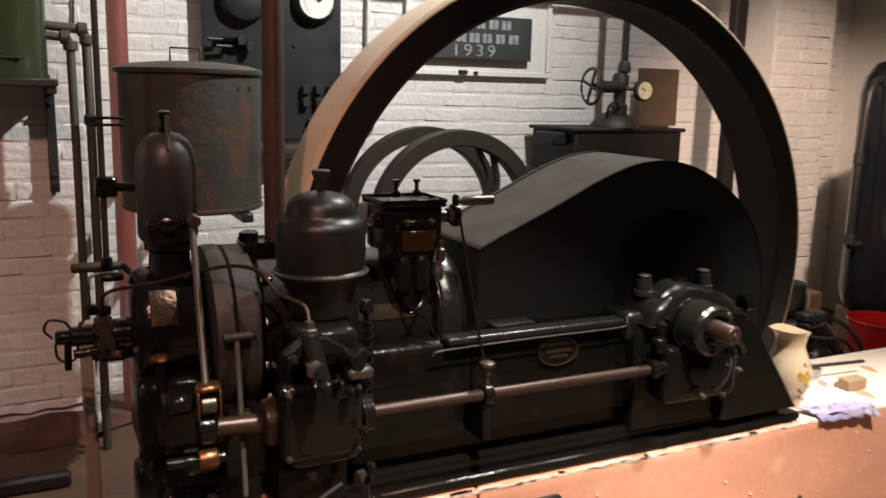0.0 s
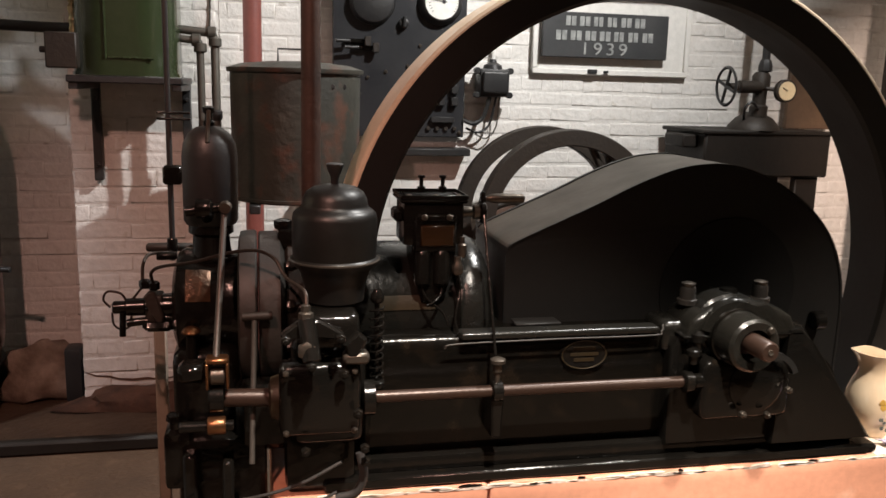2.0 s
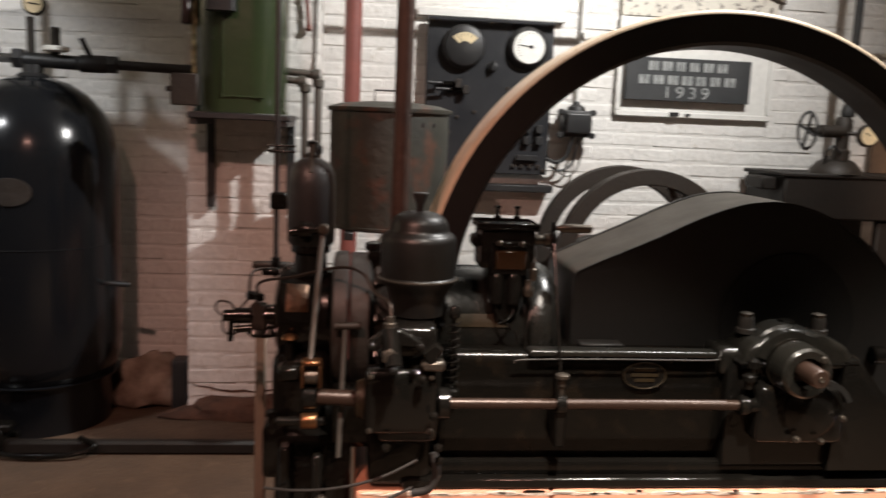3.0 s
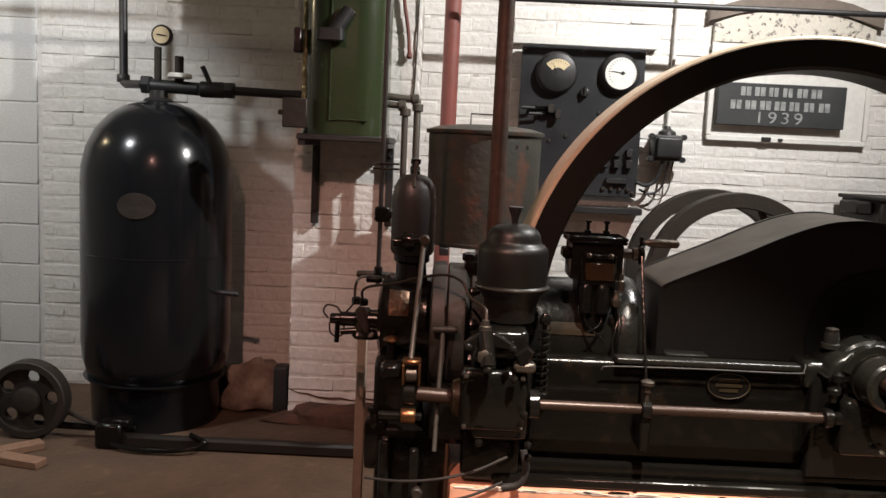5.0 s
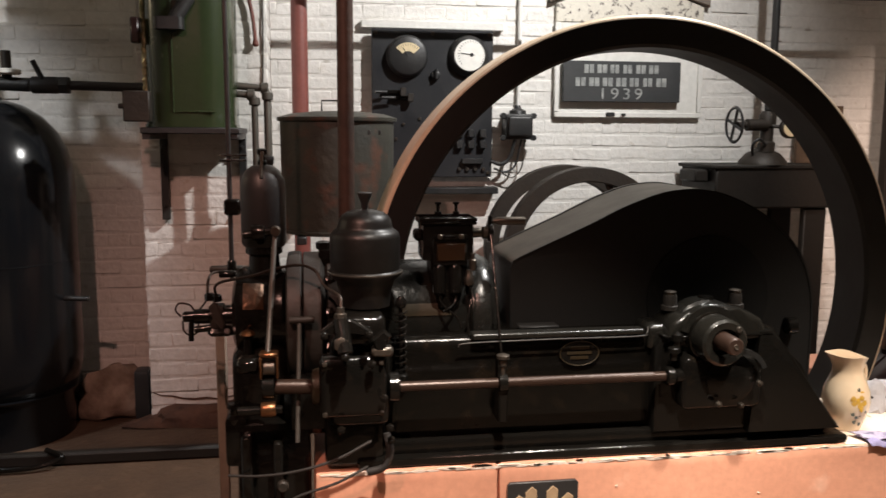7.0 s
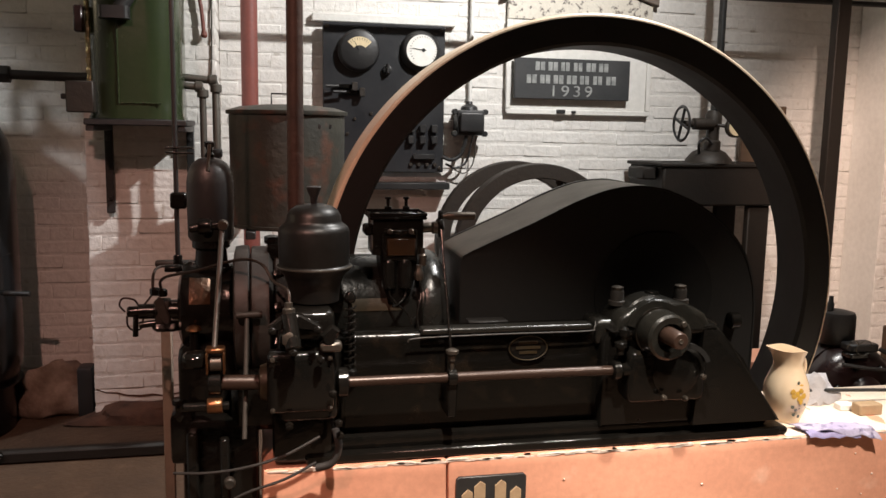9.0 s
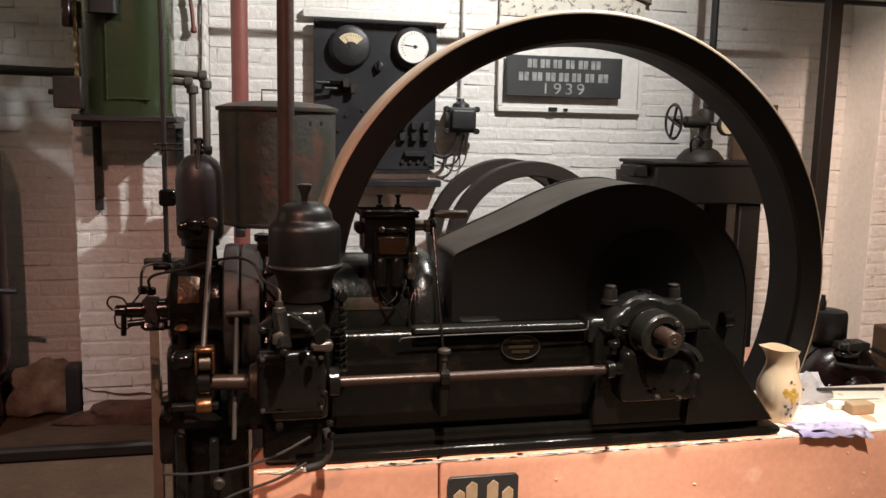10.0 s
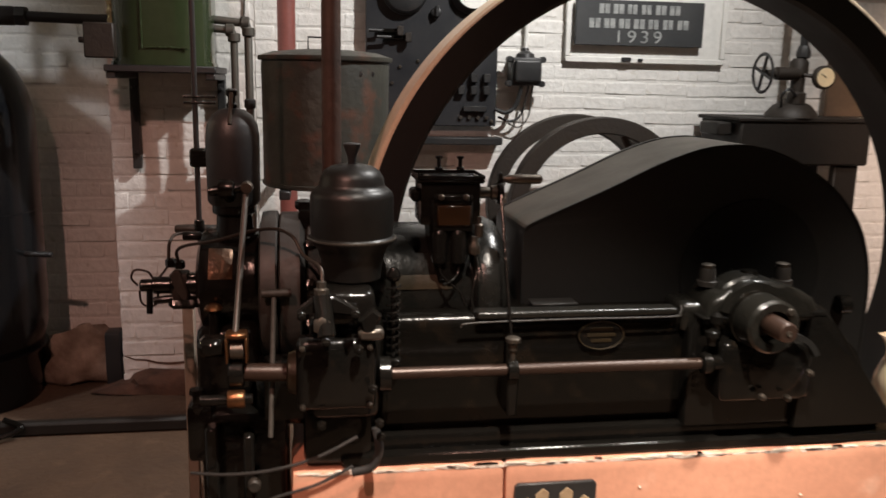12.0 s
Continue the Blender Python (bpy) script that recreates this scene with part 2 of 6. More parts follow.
def finish(bm, name, mat, smooth=True):
    me = bpy.data.meshes.new(name)
    bmesh.ops.recalc_face_normals(bm, faces=bm.faces)
    bm.to_mesh(me)
    bm.free()
    me.materials.append(mat)
    if smooth:
        me.polygons.foreach_set("use_smooth", [True] * len(me.polygons))
        me.set_sharp_from_angle(angle=radians(38))
    return me


def part(name, bm, mat, parent, label=""):
    """One mesh, built in world places, under a thing or under a part."""
    ob = new(name, finish(bm, name, mat))
    ob.parent = parent
    if parent.type == "EMPTY":
        ob.matrix_parent_inverse = Matrix.Translation(parent.location).inverted()
    if label:
        ob["label"] = label
    return ob


def single(name, bm, mat, label, category, kind="", group=""):
    """A thing that is one mesh."""
    return tagged(new(name, finish(bm, name, mat)), label, category, group, kind)


def box(x0, x1, y0, y1, z0, z1, bevel=0.004, bm=None, segments=1):
    own = bmesh.new()
    v = bmesh.ops.create_cube(own, size=1.0)["verts"]
    for p in v:
        p.co = Vector((x0 + (p.co.x + 0.5) * (x1 - x0), y0 + (p.co.y + 0.5) * (y1 - y0), z0 + (p.co.z + 0.5) * (z1 - z0)))
    if bevel:
        bmesh.ops.bevel(own, geom=own.edges[:], offset=min(bevel, 0.45 * min(x1 - x0, y1 - y0, z1 - z0)), segments=segments, affect="EDGES", profile=0.6)
    return joined(bm, own)


def joined(bm, own):
    if bm is None:
        return own
    me = bpy.data.meshes.new("join")
    own.to_mesh(me)
    own.free()
    bm.from_mesh(me)
    bpy.data.meshes.remove(me)
    return bm


AX = {"x": Matrix(((0, 0, 1), (1, 0, 0), (0, 1, 0))), "y": Matrix(((0, 1, 0), (0, 0, 1), (1, 0, 0))), "z": Matrix.Identity(3)}


def lathe(profile, centre, axis="z", steps=32, bm=None):
    """Turns (radius, height) points round an axis through centre."""
    own = bmesh.new()
    turn = AX[axis]
    rings = []
    for r, h in profile:
        ring = []
        for k in range(steps):
            a = 2 * math.pi * k / steps
            ring.append(own.verts.new(Vector(centre) + turn @ Vector((max(r, 1e-4) * math.cos(a), max(r, 1e-4) * math.sin(a), h))))
        rings.append(ring)
    for a, b in zip(rings, rings[1:]):
        for k in range(steps):
            own.faces.new((a[k], a[(k + 1) % steps], b[(k + 1) % steps], b[k]))
    own.faces.new(rings[0])
    own.faces.new(rings[-1])
    return joined(bm, own)


def ring(profile, centre, axis="y", steps=96, bm=None, start=0.0, stop=360.0):
    """Turns a closed section of (radius, height) points, the whole way or over an arc."""
    own = bmesh.new()
    turn = AX[axis]
    whole = stop - start >= 360
    n = steps if whole else steps + 1
    loops = []
    for k in range(n):
        a = radians(start + (stop - start) * k / steps)
        loops.append([own.verts.new(Vector(centre) + turn @ Vector((r * math.cos(a), r * math.sin(a), h))) for r, h in profile])
    m = len(profile)
    for k in range(steps):
        a, b = loops[k], loops[(k + 1) % n]
        for j in range(m):
            own.faces.new((a[j], a[(j + 1) % m], b[(j + 1) % m], b[j]))
    if not whole:
        own.faces.new(loops[0])
        own.faces.new(loops[-1])
    return joined(bm, own)


def rod(a, b, r, steps=16, bm=None, r2=None, bevel=True):
    a, b = Vector(a), Vector(b)
    q = (b - a).to_track_quat("Z", "Y").to_matrix()
    length = (b - a).length
    r2 = r if r2 is None else r2
    c = min(r, r2) * 0.12 if bevel else 0
    prof = [(r - c, 0), (r, c), (r2, length - c), (r2 - c, length)] if bevel else [(r, 0), (r2, length)]
    own = bmesh.new()
    rings = []
    for rr, h in prof:
        rings.append([own.verts.new(a + q @ Vector((rr * math.cos(2 * math.pi * k / steps), rr * math.sin(2 * math.pi * k / steps), h))) for k in range(steps)])
    for p, s in zip(rings, rings[1:]):
        for k in range(steps):
            own.faces.new((p[k], p[(k + 1) % steps], s[(k + 1) % steps], s[k]))
    own.faces.new(rings[0])
    own.faces.new(rings[-1])
    return joined(bm, own)


def curve_points(pts, per=8):
    """A smooth line through the given points."""
    p = [Vector(v) for v in pts]
    p = [p[0] * 2 - p[1]] + p + [p[-1] * 2 - p[-2]]
    out = []
    for i in range(1, len(p) - 2):
        for k in range(per):
            t = k / per
            out.append(0.5 * (2 * p[i] + (p[i + 1] - p[i - 1]) * t + (2 * p[i - 1] - 5 * p[i] + 4 * p[i + 1] - p[i + 2]) * t * t
                              + (3 * p[i] - p[i - 1] - 3 * p[i + 1] + p[i + 2]) * t ** 3))
    return out + [p[-2]]


def tube(pts, r, steps=10, bm=None, smooth=True, per=8):
    own = bmesh.new()
    line = curve_points(pts, per) if smooth else [Vector(v) for v in pts]
    side = None
    rings = []
    for i, c in enumerate(line):
        d = (line[min(i + 1, len(line) - 1)] - line[max(i - 1, 0)]).normalized()
        if side is None:
            side = d.orthogonal().normalized()
        side = (side - d * side.dot(d)).normalized()
        up = d.cross(side)
        rings.append([own.verts.new(c + r * (math.cos(2 * math.pi * k / steps) * side + math.sin(2 * math.pi * k / steps) * up)) for k in range(steps)])
    for p, s in zip(rings, rings[1:]):
        for k in range(steps):
            own.faces.new((p[k], p[(k + 1) % steps], s[(k + 1) % steps], s[k]))
    own.faces.new(rings[0])
    own.faces.new(rings[-1])
    return joined(bm, own)


def prism(poly, y0, y1, bevel=0.004, bm=None, segments=1):
    """A plate with the outline poly of (x, z), from y0 to y1."""
    own = bmesh.new()
    a = [own.verts.new((x, y0, z)) for x, z in poly]
    b = [own.verts.new((x, y1, z)) for x, z in poly]
    own.faces.new(a)
    own.faces.new(b)
    for k in range(len(poly)):
        j = (k + 1) % len(poly)
        own.faces.new((a[k], a[j], b[j], b[k]))
    if bevel:
        sharp = [e for e in own.edges if abs(e.verts[0].co.y - e.verts[1].co.y) < 1e-6]
        bmesh.ops.bevel(own, geom=sharp, offset=bevel, segments=segments, affect="EDGES", profile=0.6)
    return joined(bm, own)


def hexbolt(centre, axis, r, h, bm=None):
    """A hexagon nut with its stud."""
    bm = lathe([(r * 0.9, 0), (r, h * 0.1), (r, h * 0.85), (r * 0.85, h)], centre, axis, 6, bm)
    return lathe([(r * 0.5, 0), (r * 0.5, h * 1.35), (r * 0.4, h * 1.5)], centre, axis, 10, bm)


def bolts(spots, axis, r, h, mat, parent, name="bolt", label=""):
    """Alike bolts, one mesh shared by objects of their own."""
    me = finish(hexbolt((0, 0, 0), axis, r, h), name, mat)
    for s in spots:
        ob = new(name, me)
        ob.parent = parent
        base = Vector(parent.location) if parent.type == "EMPTY" else Vector()
        ob.location = Vector(s) - base
        if label:
            ob["label"] = label


def lump(c, size, seed):
    bm = bmesh.new()
    bmesh.ops.create_icosphere(bm, subdivisions=3, radius=1.0)
    for v in bm.verts:
        k = 1 + 0.4 * noise.noise(v.co * 1.4 + Vector((seed, 0, 0))) + 0.22 * noise.noise(v.co * 4 + Vector((seed, 3, 0)))
        v.co = Vector((c[0] + v.co.x * size[0] * k, c[1] + v.co.y * size[1] * k, max(0.0, c[2] + v.co.z * size[2] * k)))
    return bm


def rough(bm, amount, scale, seed=0.0):
    for v in bm.verts:
        v.co += amount * Vector(noise.noise_vector(v.co * scale + Vector((seed, 0, 0))))
    return bm

# ---- the room ----
WALL = 4.62


def floor_mesh():
    bm = bmesh.new()
    # the sheet has a slot for the flywheel's pit
    xs, ys = [-4.2, 0.6, 2.7, 5.2], [-4.0, 2.55, 2.86, 4.9]
    g = [[bm.verts.new((x, y, 0)) for y in ys] for x in xs]
    for i in range(3):
        for j in range(3):
            if (i, j) != (1, 1):
                bm.faces.new((g[i][j], g[i + 1][j], g[i + 1][j + 1], g[i][j + 1]))
    hole = [g[1][1], g[2][1], g[2][2], g[1][2]]
    low = [bm.verts.new(v.co + Vector((0, 0, -0.25))) for v in hole]
    for k in range(4):
        bm.faces.new((hole[k], hole[(k + 1) % 4], low[(k + 1) % 4], low[k]))
    bm.faces.new(low)
    return bm


single("floor", floor_mesh(), M_FLOOR, "bare brown earthen floor, dirty and uneven", "floor", "structure")
single("ceiling", box(-4.2, 5.2, -4.0, 4.9, 3.6, 3.75, 0), M_DIM, "plain limewashed ceiling", "ceiling", "structure")
single("wall_south", box(-4.2, 5.2, -4.2, -4.0, 0, 3.6, 0), M_DIM, "plain limewashed wall", "wall", "structure")
single("wall_west", box(-4.4, -4.2, -4.2, 4.9, 0, 3.6, 0), M_DIM, "plain limewashed wall", "wall", "structure")
single("wall_east", box(5.2, 5.4, -4.2, 4.9, 0, 3.6, 0), M_DIM, "plain limewashed wall", "wall", "structure")
wall_north = single("wall_north", box(-4.2, 5.2, WALL, 4.9, 0, 3.6, 0), M_JOINT, "white-painted brick wall with worn uneven bricks", "wall", "structure")
pier_1 = single("pier_1", box(-0.27, 0.335, 4.2, WALL, 0, 3.6, 0), M_JOINT, "white-painted brick pier, stained at its foot", "pier", "structure")
pier_2 = single("pier_2", box(4.17, 4.66, 4.3, WALL, 0, 3.6, 0), M_JOINT, "white-painted brick pier beside the iron post", "pier", "structure")

crack = [(-0.265, 0.155), (-0.22, 0.135), (-0.17, 0.13), (-0.12, 0.115), (-0.06, 0.108), (0.0, 0.112), (0.06, 0.106), (0.13, 0.118), (0.2, 0.11), (0.27, 0.122), (0.33, 0.118)]
wander = random.Random(21)
part("crack", prism(crack + [(x, z + wander.uniform(0.002, 0.012)) for x, z in reversed(crack)], 4.1915, 4.197, 0), M_DIRT, pier_1, "dark crack in the paint")

# ---- plinth ----
plinth = thing("engine_plinth", (1.7, 2.3, 0), "pink-painted concrete plinth with chipped edges under the engine", "plinth")


def plinth_block(x0, x1, y0, y1, top):
    bm = box(x0, x1, y0, y1, 0, top, 0.012, segments=2)
    bmesh.ops.subdivide_edges(bm, edges=[e for e in bm.edges if e.calc_length() > 0.15], cuts=24, use_grid_fill=True)
    return rough(bm, 0.004, 9)


part("top_skim", box(2.1, 3.045, 2.113, 2.529, 0.54, 0.5468, 0.001), M_SKIM, plinth, "bare cream top")
block_near = part("front_block", plinth_block(0.54, 1.044, 2.11, 2.53, 0.545), M_PLINTH, plinth)
block_long = part("front_block", plinth_block(1.047, 3.05, 2.11, 2.53, 0.545), M_PLINTH, plinth)
part("rear_block", plinth_block(0.54, 3.05, 2.9, 3.1, 0.545), M_PLINTH, plinth)


def flake(name, x, z, w, h, mat, rnd, y=2.1045):
    """A thin ragged flake on the plinth's front."""
    own = bmesh.new()
    edge = []
    for k in range(11):
        a = 2 * math.pi * k / 11
        r = rnd.uniform(0.55, 1.1)
        edge.append((x + w * r * math.cos(a), z + h * r * math.sin(a)))
    front = [own.verts.new((px, y, pz)) for px, pz in edge]
    back = [own.verts.new((px, y + 0.006, pz)) for px, pz in edge]
    own.faces.new(front)
    for k in range(11):
        own.faces.new((front[k], front[(k + 1) % 11], back[(k + 1) % 11], back[k]))
    part(name, own, mat, block_near if x < 1.045 else block_long)


chips = random.Random(12)
for k in range(74):
    flake("paint_chip", 0.57 + 2.44 * (k + chips.random()) / 74, 0.54 + chips.uniform(-0.004, 0.002), chips.uniform(0.012, 0.05), chips.uniform(0.002, 0.006), M_CHIP, chips, 2.1092)
for k in range(30):
    flake("pit", chips.uniform(0.58, 3.0), chips.uniform(0.2, 0.52), chips.uniform(0.002, 0.0045), chips.uniform(0.0015, 0.003), M_CHIP, chips, 2.1085)
for k in range(4):
    x = 0.68 + 1.36 * (k + chips.random()) / 4
    if abs(x - 1.045) > 0.03:
        flake("oil_drip", x, 0.5445, chips.uniform(0.006, 0.03), chips.uniform(0.0012, 0.003), M_IRON, chips, 2.1085)

emblem = thing("emblem_plate", (1.17, 2.1, 0.4), "black square plate with pale pointed emblem bars, on the plinth", "plaque")
part("plate", prism([(1.075, 0.3), (1.262, 0.3), (1.27, 0.308), (1.27, 0.487), (1.262, 0.495), (1.075, 0.495), (1.067, 0.487), (1.067, 0.308)], 2.092, 2.104, 0.002), M_DULL, emblem)


for x, low, high in ((1.082, 0.32, 0.45), (1.118, 0.33, 0.472), (1.178, 0.32, 0.472), (1.222, 0.32, 0.45)):
    part("emblem_bar", prism([(x, low), (x + 0.016, low - 0.008), (x + 0.032, low), (x + 0.032, high), (x + 0.018, high + 0.01), (x, high - 0.006)], 2.088, 2.094, 0.001), M_PALEWOOD, emblem, "pale pointed bar")

# ---- the engine ----
engine = thing("stationary_engine", (1.3, 2.35, 0.545), "black oily horizontal stationary engine with a large flywheel, on its plinth", "engine")
CY, CZ = 2.41, 0.912
WX, WY, WZ, WR = 1.645, 2.588, 0.912, 0.914

bed = part("bed", box(0.74, 1.9, 2.175, 2.56, 0.6, 0.895, 0.03, segments=3), M_GREENIRON, engine, "green-black engine bed, wet with oil")
base = part("base_flange", box(0.655, 2.085, 2.12, 2.565, 0.546, 0.575, 0.006), M_IRON, engine)
part("base_step", box(0.69, 2.05, 2.145, 2.565, 0.575, 0.612, 0.01, segments=2), M_IRON, base)
part("drip_gutter", box(0.975, 1.475, 2.15, 2.2, 0.888, 0.906, 0.008, segments=3), M_JACKET, bed, "polished raised gutter along the bed")
part("gutter_lip", tube([(0.935, 2.15, 0.872), (0.965, 2.148, 0.882), (1.2, 2.147, 0.886), (1.45, 2.148, 0.886), (1.478, 2.15, 0.895), (1.485, 2.16, 0.91)], 0.0022), M_FLANGE, bed, "bright worn lip")
part("bed_shoulder", box(1.485, 1.62, 2.155, 2.3, 0.84, 0.915, 0.02, segments=3), M_JACKET, bed)
part("tool_plate", box(1.12, 1.235, 2.195, 2.25, 0.906, 0.912, 0.002), M_SHEET, bed)
part("base_flange_lug", box(2.02, 2.115, 2.125, 2.2, 0.546, 0.57, 0.008), M_IRON, base)
# oval maker's plate with unreadable lines
makers = part("maker_plate", lathe([(0.001, -0.004), (0.058, -0.004), (0.06, -0.002), (0.06, 0.004)], (0, 0, 0), "y", 40), M_IRON, engine, "small oval brass maker's plate, darkened")
for v in makers.data.vertices:
    v.co = Vector((1.287 + v.co.x, 2.172 + v.co.y, 0.838 + 0.62 * v.co.z))
rim = part("plate_rim", ring([(0.055, -0.002), (0.058, -0.003), (0.058, 0.001), (0.055, 0.001)], (0, 0, 0), "y", 40), M_DARKBRASS, makers)
for v in rim.data.vertices:
    v.co = Vector((1.287 + v.co.x, 2.168 + v.co.y, 0.838 + 0.62 * v.co.z))
for k, (half, z) in enumerate(((0.028, 0.853), (0.036, 0.839), (0.026, 0.825))):
    part("plate_line", box(1.287 - half, 1.287 + half, 2.1655, 2.169, z - 0.004, z + 0.004, 0), M_DARKBRASS, makers)

# sloping pedestal at the crank end
part("crank_pedestal", prism([(1.5, 0.6), (1.5, 0.86), (1.56, 0.93), (1.8, 0.93), (1.86, 0.9), (1.93, 0.78), (2.085, 0.6)], 2.13, 2.56, 0.02, segments=3), M_IRON, engine)
part("pedestal_web", prism([(1.78, 0.6), (1.8, 0.9), (1.835, 0.905), (1.875, 0.86), (2.07, 0.6)], 2.105, 2.14, 0.008, segments=2), M_IRON, engine)
bearing = part("main_bearing", ring([(0.04, -0.006), (0.058, -0.008), (0.065, 0.0), (0.067, 0.06), (0.07, 0.1), (0.094, 0.125), (0.096, 0.18), (0.04, 0.18)], (WX + 0.003, 2.02, 0.892), "y", 48), M_JACKET, engine, "grey-green bearing housing")
part("bearing_ring", ring([(0.066, 0), (0.071, 0.002), (0.071, 0.01), (0.066, 0.012)], (WX + 0.003, 2.085, 0.892), "y", 48), M_GREENIRON, bearing)
part("bearing_plug", lathe([(0.044, 0), (0.044, 0.01)], (WX + 0.003, 2.06, 0.892), "y", 32), M_IRON, bearing)
part("face_screw", lathe([(0.007, -0.006), (0.009, -0.002), (0.009, 0.004)], (WX + 0.038, 2.012, 0.93), "y", 10), M_STEEL, bearing)
part("bearing_cap", prism([(1.525, 0.87), (1.535, 0.925), (1.556, 0.944), (1.58, 0.953), (1.61, 0.97), (1.65, 0.981), (1.695, 0.979), (1.735, 0.965), (1.775, 0.953), (1.806, 0.935), (1.826, 0.9), (1.832, 0.87)], 2.11, 2.255, 0.022, segments=4), M_JACKET, bearing)
part("cap_saddle", ring([(0.068, 0.0), (0.092, 0.004), (0.094, 0.05), (0.068, 0.056)], (WX + 0.003, 2.1, 0.885), "y", 32, None, -75, 75), M_JACKET, bearing)
part("cap_joint", box(1.515, 1.84, 2.105, 2.258, 0.888, 0.893, 0.001), M_IRON, bearing)
for x, y in ((1.566, 2.2), (1.767, 2.2)):
    part("bearing_nut", lathe([(0.026, 0), (0.026, 0.012), (0.02, 0.014), (0.02, 0.038), (0.018, 0.044), (0.01, 0.046)], (x, y, 0.95), "z", 20), M_FLANGE, bearing, "worn grey bearing nut")
    part("nut_end", lathe([(0.017, 0), (0.018, 0.008), (0.01, 0.011)], (x, y, 0.995), "z", 16), M_STEEL, bearing, "bright worn stud end")
part("oiler_cap", lathe([(0.022, 0), (0.024, 0.006), (0.02, 0.014), (0.004, 0.016)], (1.665, 2.18, 0.978), "z", 20), M_GREENIRON, bearing)
shaft = part("crankshaft", lathe([(0.02, -0.002), (0.024, 0.004), (0.025, 0.09), (0.034, 0.095), (0.034, 0.8)], (WX - 0.004, 1.945, 0.9), "y", 28), M_ROD, engine, "bare copper-brown shaft end")
part("shaft_centre", lathe([(0.003, -0.001), (0.006, -0.0025), (0.008, 0.002)], (WX - 0.004, 1.943, 0.9), "y", 12), M_STEEL, shaft)

# side shaft, its gear case and collar
side_shaft = part("side_shaft", rod((0.72, 2.1, 0.782), (1.55, 2.1, 0.782), 0.0135, 20), M_ROD, engine, "long rusty-brown side shaft")
part("shaft_collar", lathe([(0.02, 0), (0.027, 0.004), (0.027, 0.022), (0.02, 0.03), (0.02, 0.06)], (1.515, 2.1, 0.782), "x", 24), M_IRON, side_shaft)
case = part("gear_case", lathe([(0.05, 0), (0.072, 0.012), (0.075, 0.06), (0.06, 0.085)], (1.7, 2.06, 0.775), "y", 32), M_IRON, engine)
part("case_cover", box(1.56, 1.8, 2.075, 2.16, 0.684, 0.84, 0.025, segments=3), M_IRON, case)
bolts([(1.775, 2.058, 0.765), (1.72, 2.055, 0.705), (1.655, 2.055, 0.71)], "y", 0.009, -0.012, M_STEEL, case)
part("gear_rim", ring([(0.068, -0.008), (0.082, -0.008), (0.082, 0.012), (0.068, 0.012)], (1.712, 2.05, 0.785), "y", 40, None, -60, 70), M_SHEET, case)
part("grease_cup", lathe([(0.01, 0), (0.012, 0.02), (0.016, 0.022), (0.016, 0.04), (0.006, 0.048)], (1.548, 2.1, 0.86), "z", 12), M_IRON, engine)
part("grease_cup", lathe([(0.01, 0), (0.012, 0.02), (0.018, 0.022), (0.018, 0.034), (0.006, 0.04)], (1.535, 2.09, 0.83), "z", 12), M_IRON, engine)
stand = part("shaft_bracket", lathe([(0.017, 0), (0.024, 0.003), (0.024, 0.025), (0.017, 0.028)], (1.036, 2.1, 0.782), "x", 20), M_IRON, engine)
part("bracket_foot", prism([(1.04, 0.67), (1.062, 0.67), (1.066, 0.77), (1.036, 0.77)], 2.09, 2.18, 0.004), M_IRON, stand)
part("oil_cup", lathe([(0.006, 0), (0.007, 0.03), (0.011, 0.034), (0.011, 0.05), (0.018, 0.054), (0.018, 0.062), (0.01, 0.066)], (1.05, 2.1, 0.796), "z", 16), M_STEEL, stand)
part("lubricator_rod", rod((1.05, 2.12, 0.86), (1.045, 2.25, 1.17), 0.0035, 8), M_IRON, stand)

# cylinder
cyl = part("cylinder", lathe([(0.15, 0), (0.165, 0.01), (0.165, 0.4), (0.155, 0.42)], (0.575, CY, CZ), "x", 48), M_JACKET, engine, "oil-wet dark green cylinder jacket")
part("cylinder_flange", lathe([(0.164, 0), (0.178, 0.006), (0.186, 0.025), (0.186, 0.05), (0.176, 0.072), (0.15, 0.088), (0.1, 0.096)], (0.985, CY - 0.01, CZ - 0.005), "x", 56), M_JACKET, cyl, "glossy rounded flange")
part("brass_band", ring([(0.164, 0), (0.168, 0.002), (0.168, 0.14), (0.164, 0.142)], (0.79, CY, CZ), "x", 48, None, 158, 170), M_DARKBRASS, cyl, "dull yellow band on the jacket")
spring_post = part("spring_post", rod((0.778, 2.16, 0.78), (0.778, 2.16, 1.0), 0.006, 10), M_IRON, engine)
part("spring", tube([(0.778 + 0.016 * math.cos(a * 0.9), 2.16 + 0.016 * math.sin(a * 0.9), 0.8 + a * 0.00278) for a in range(0, 64)], 0.0024, 6, None, False), M_IRON, spring_post, "coiled steel spring")
part("spring_cap", lathe([(0.012, 0), (0.016, 0.006), (0.016, 0.016), (0.008, 0.03)], (0.778, 2.16, 0.985), "z", 14), M_IRON, spring_post)
part("spring_seat", lathe([(0.02, 0), (0.02, 0.012), (0.014, 0.016)], (0.778, 2.16, 0.785), "z", 14), M_IRON, spring_post)

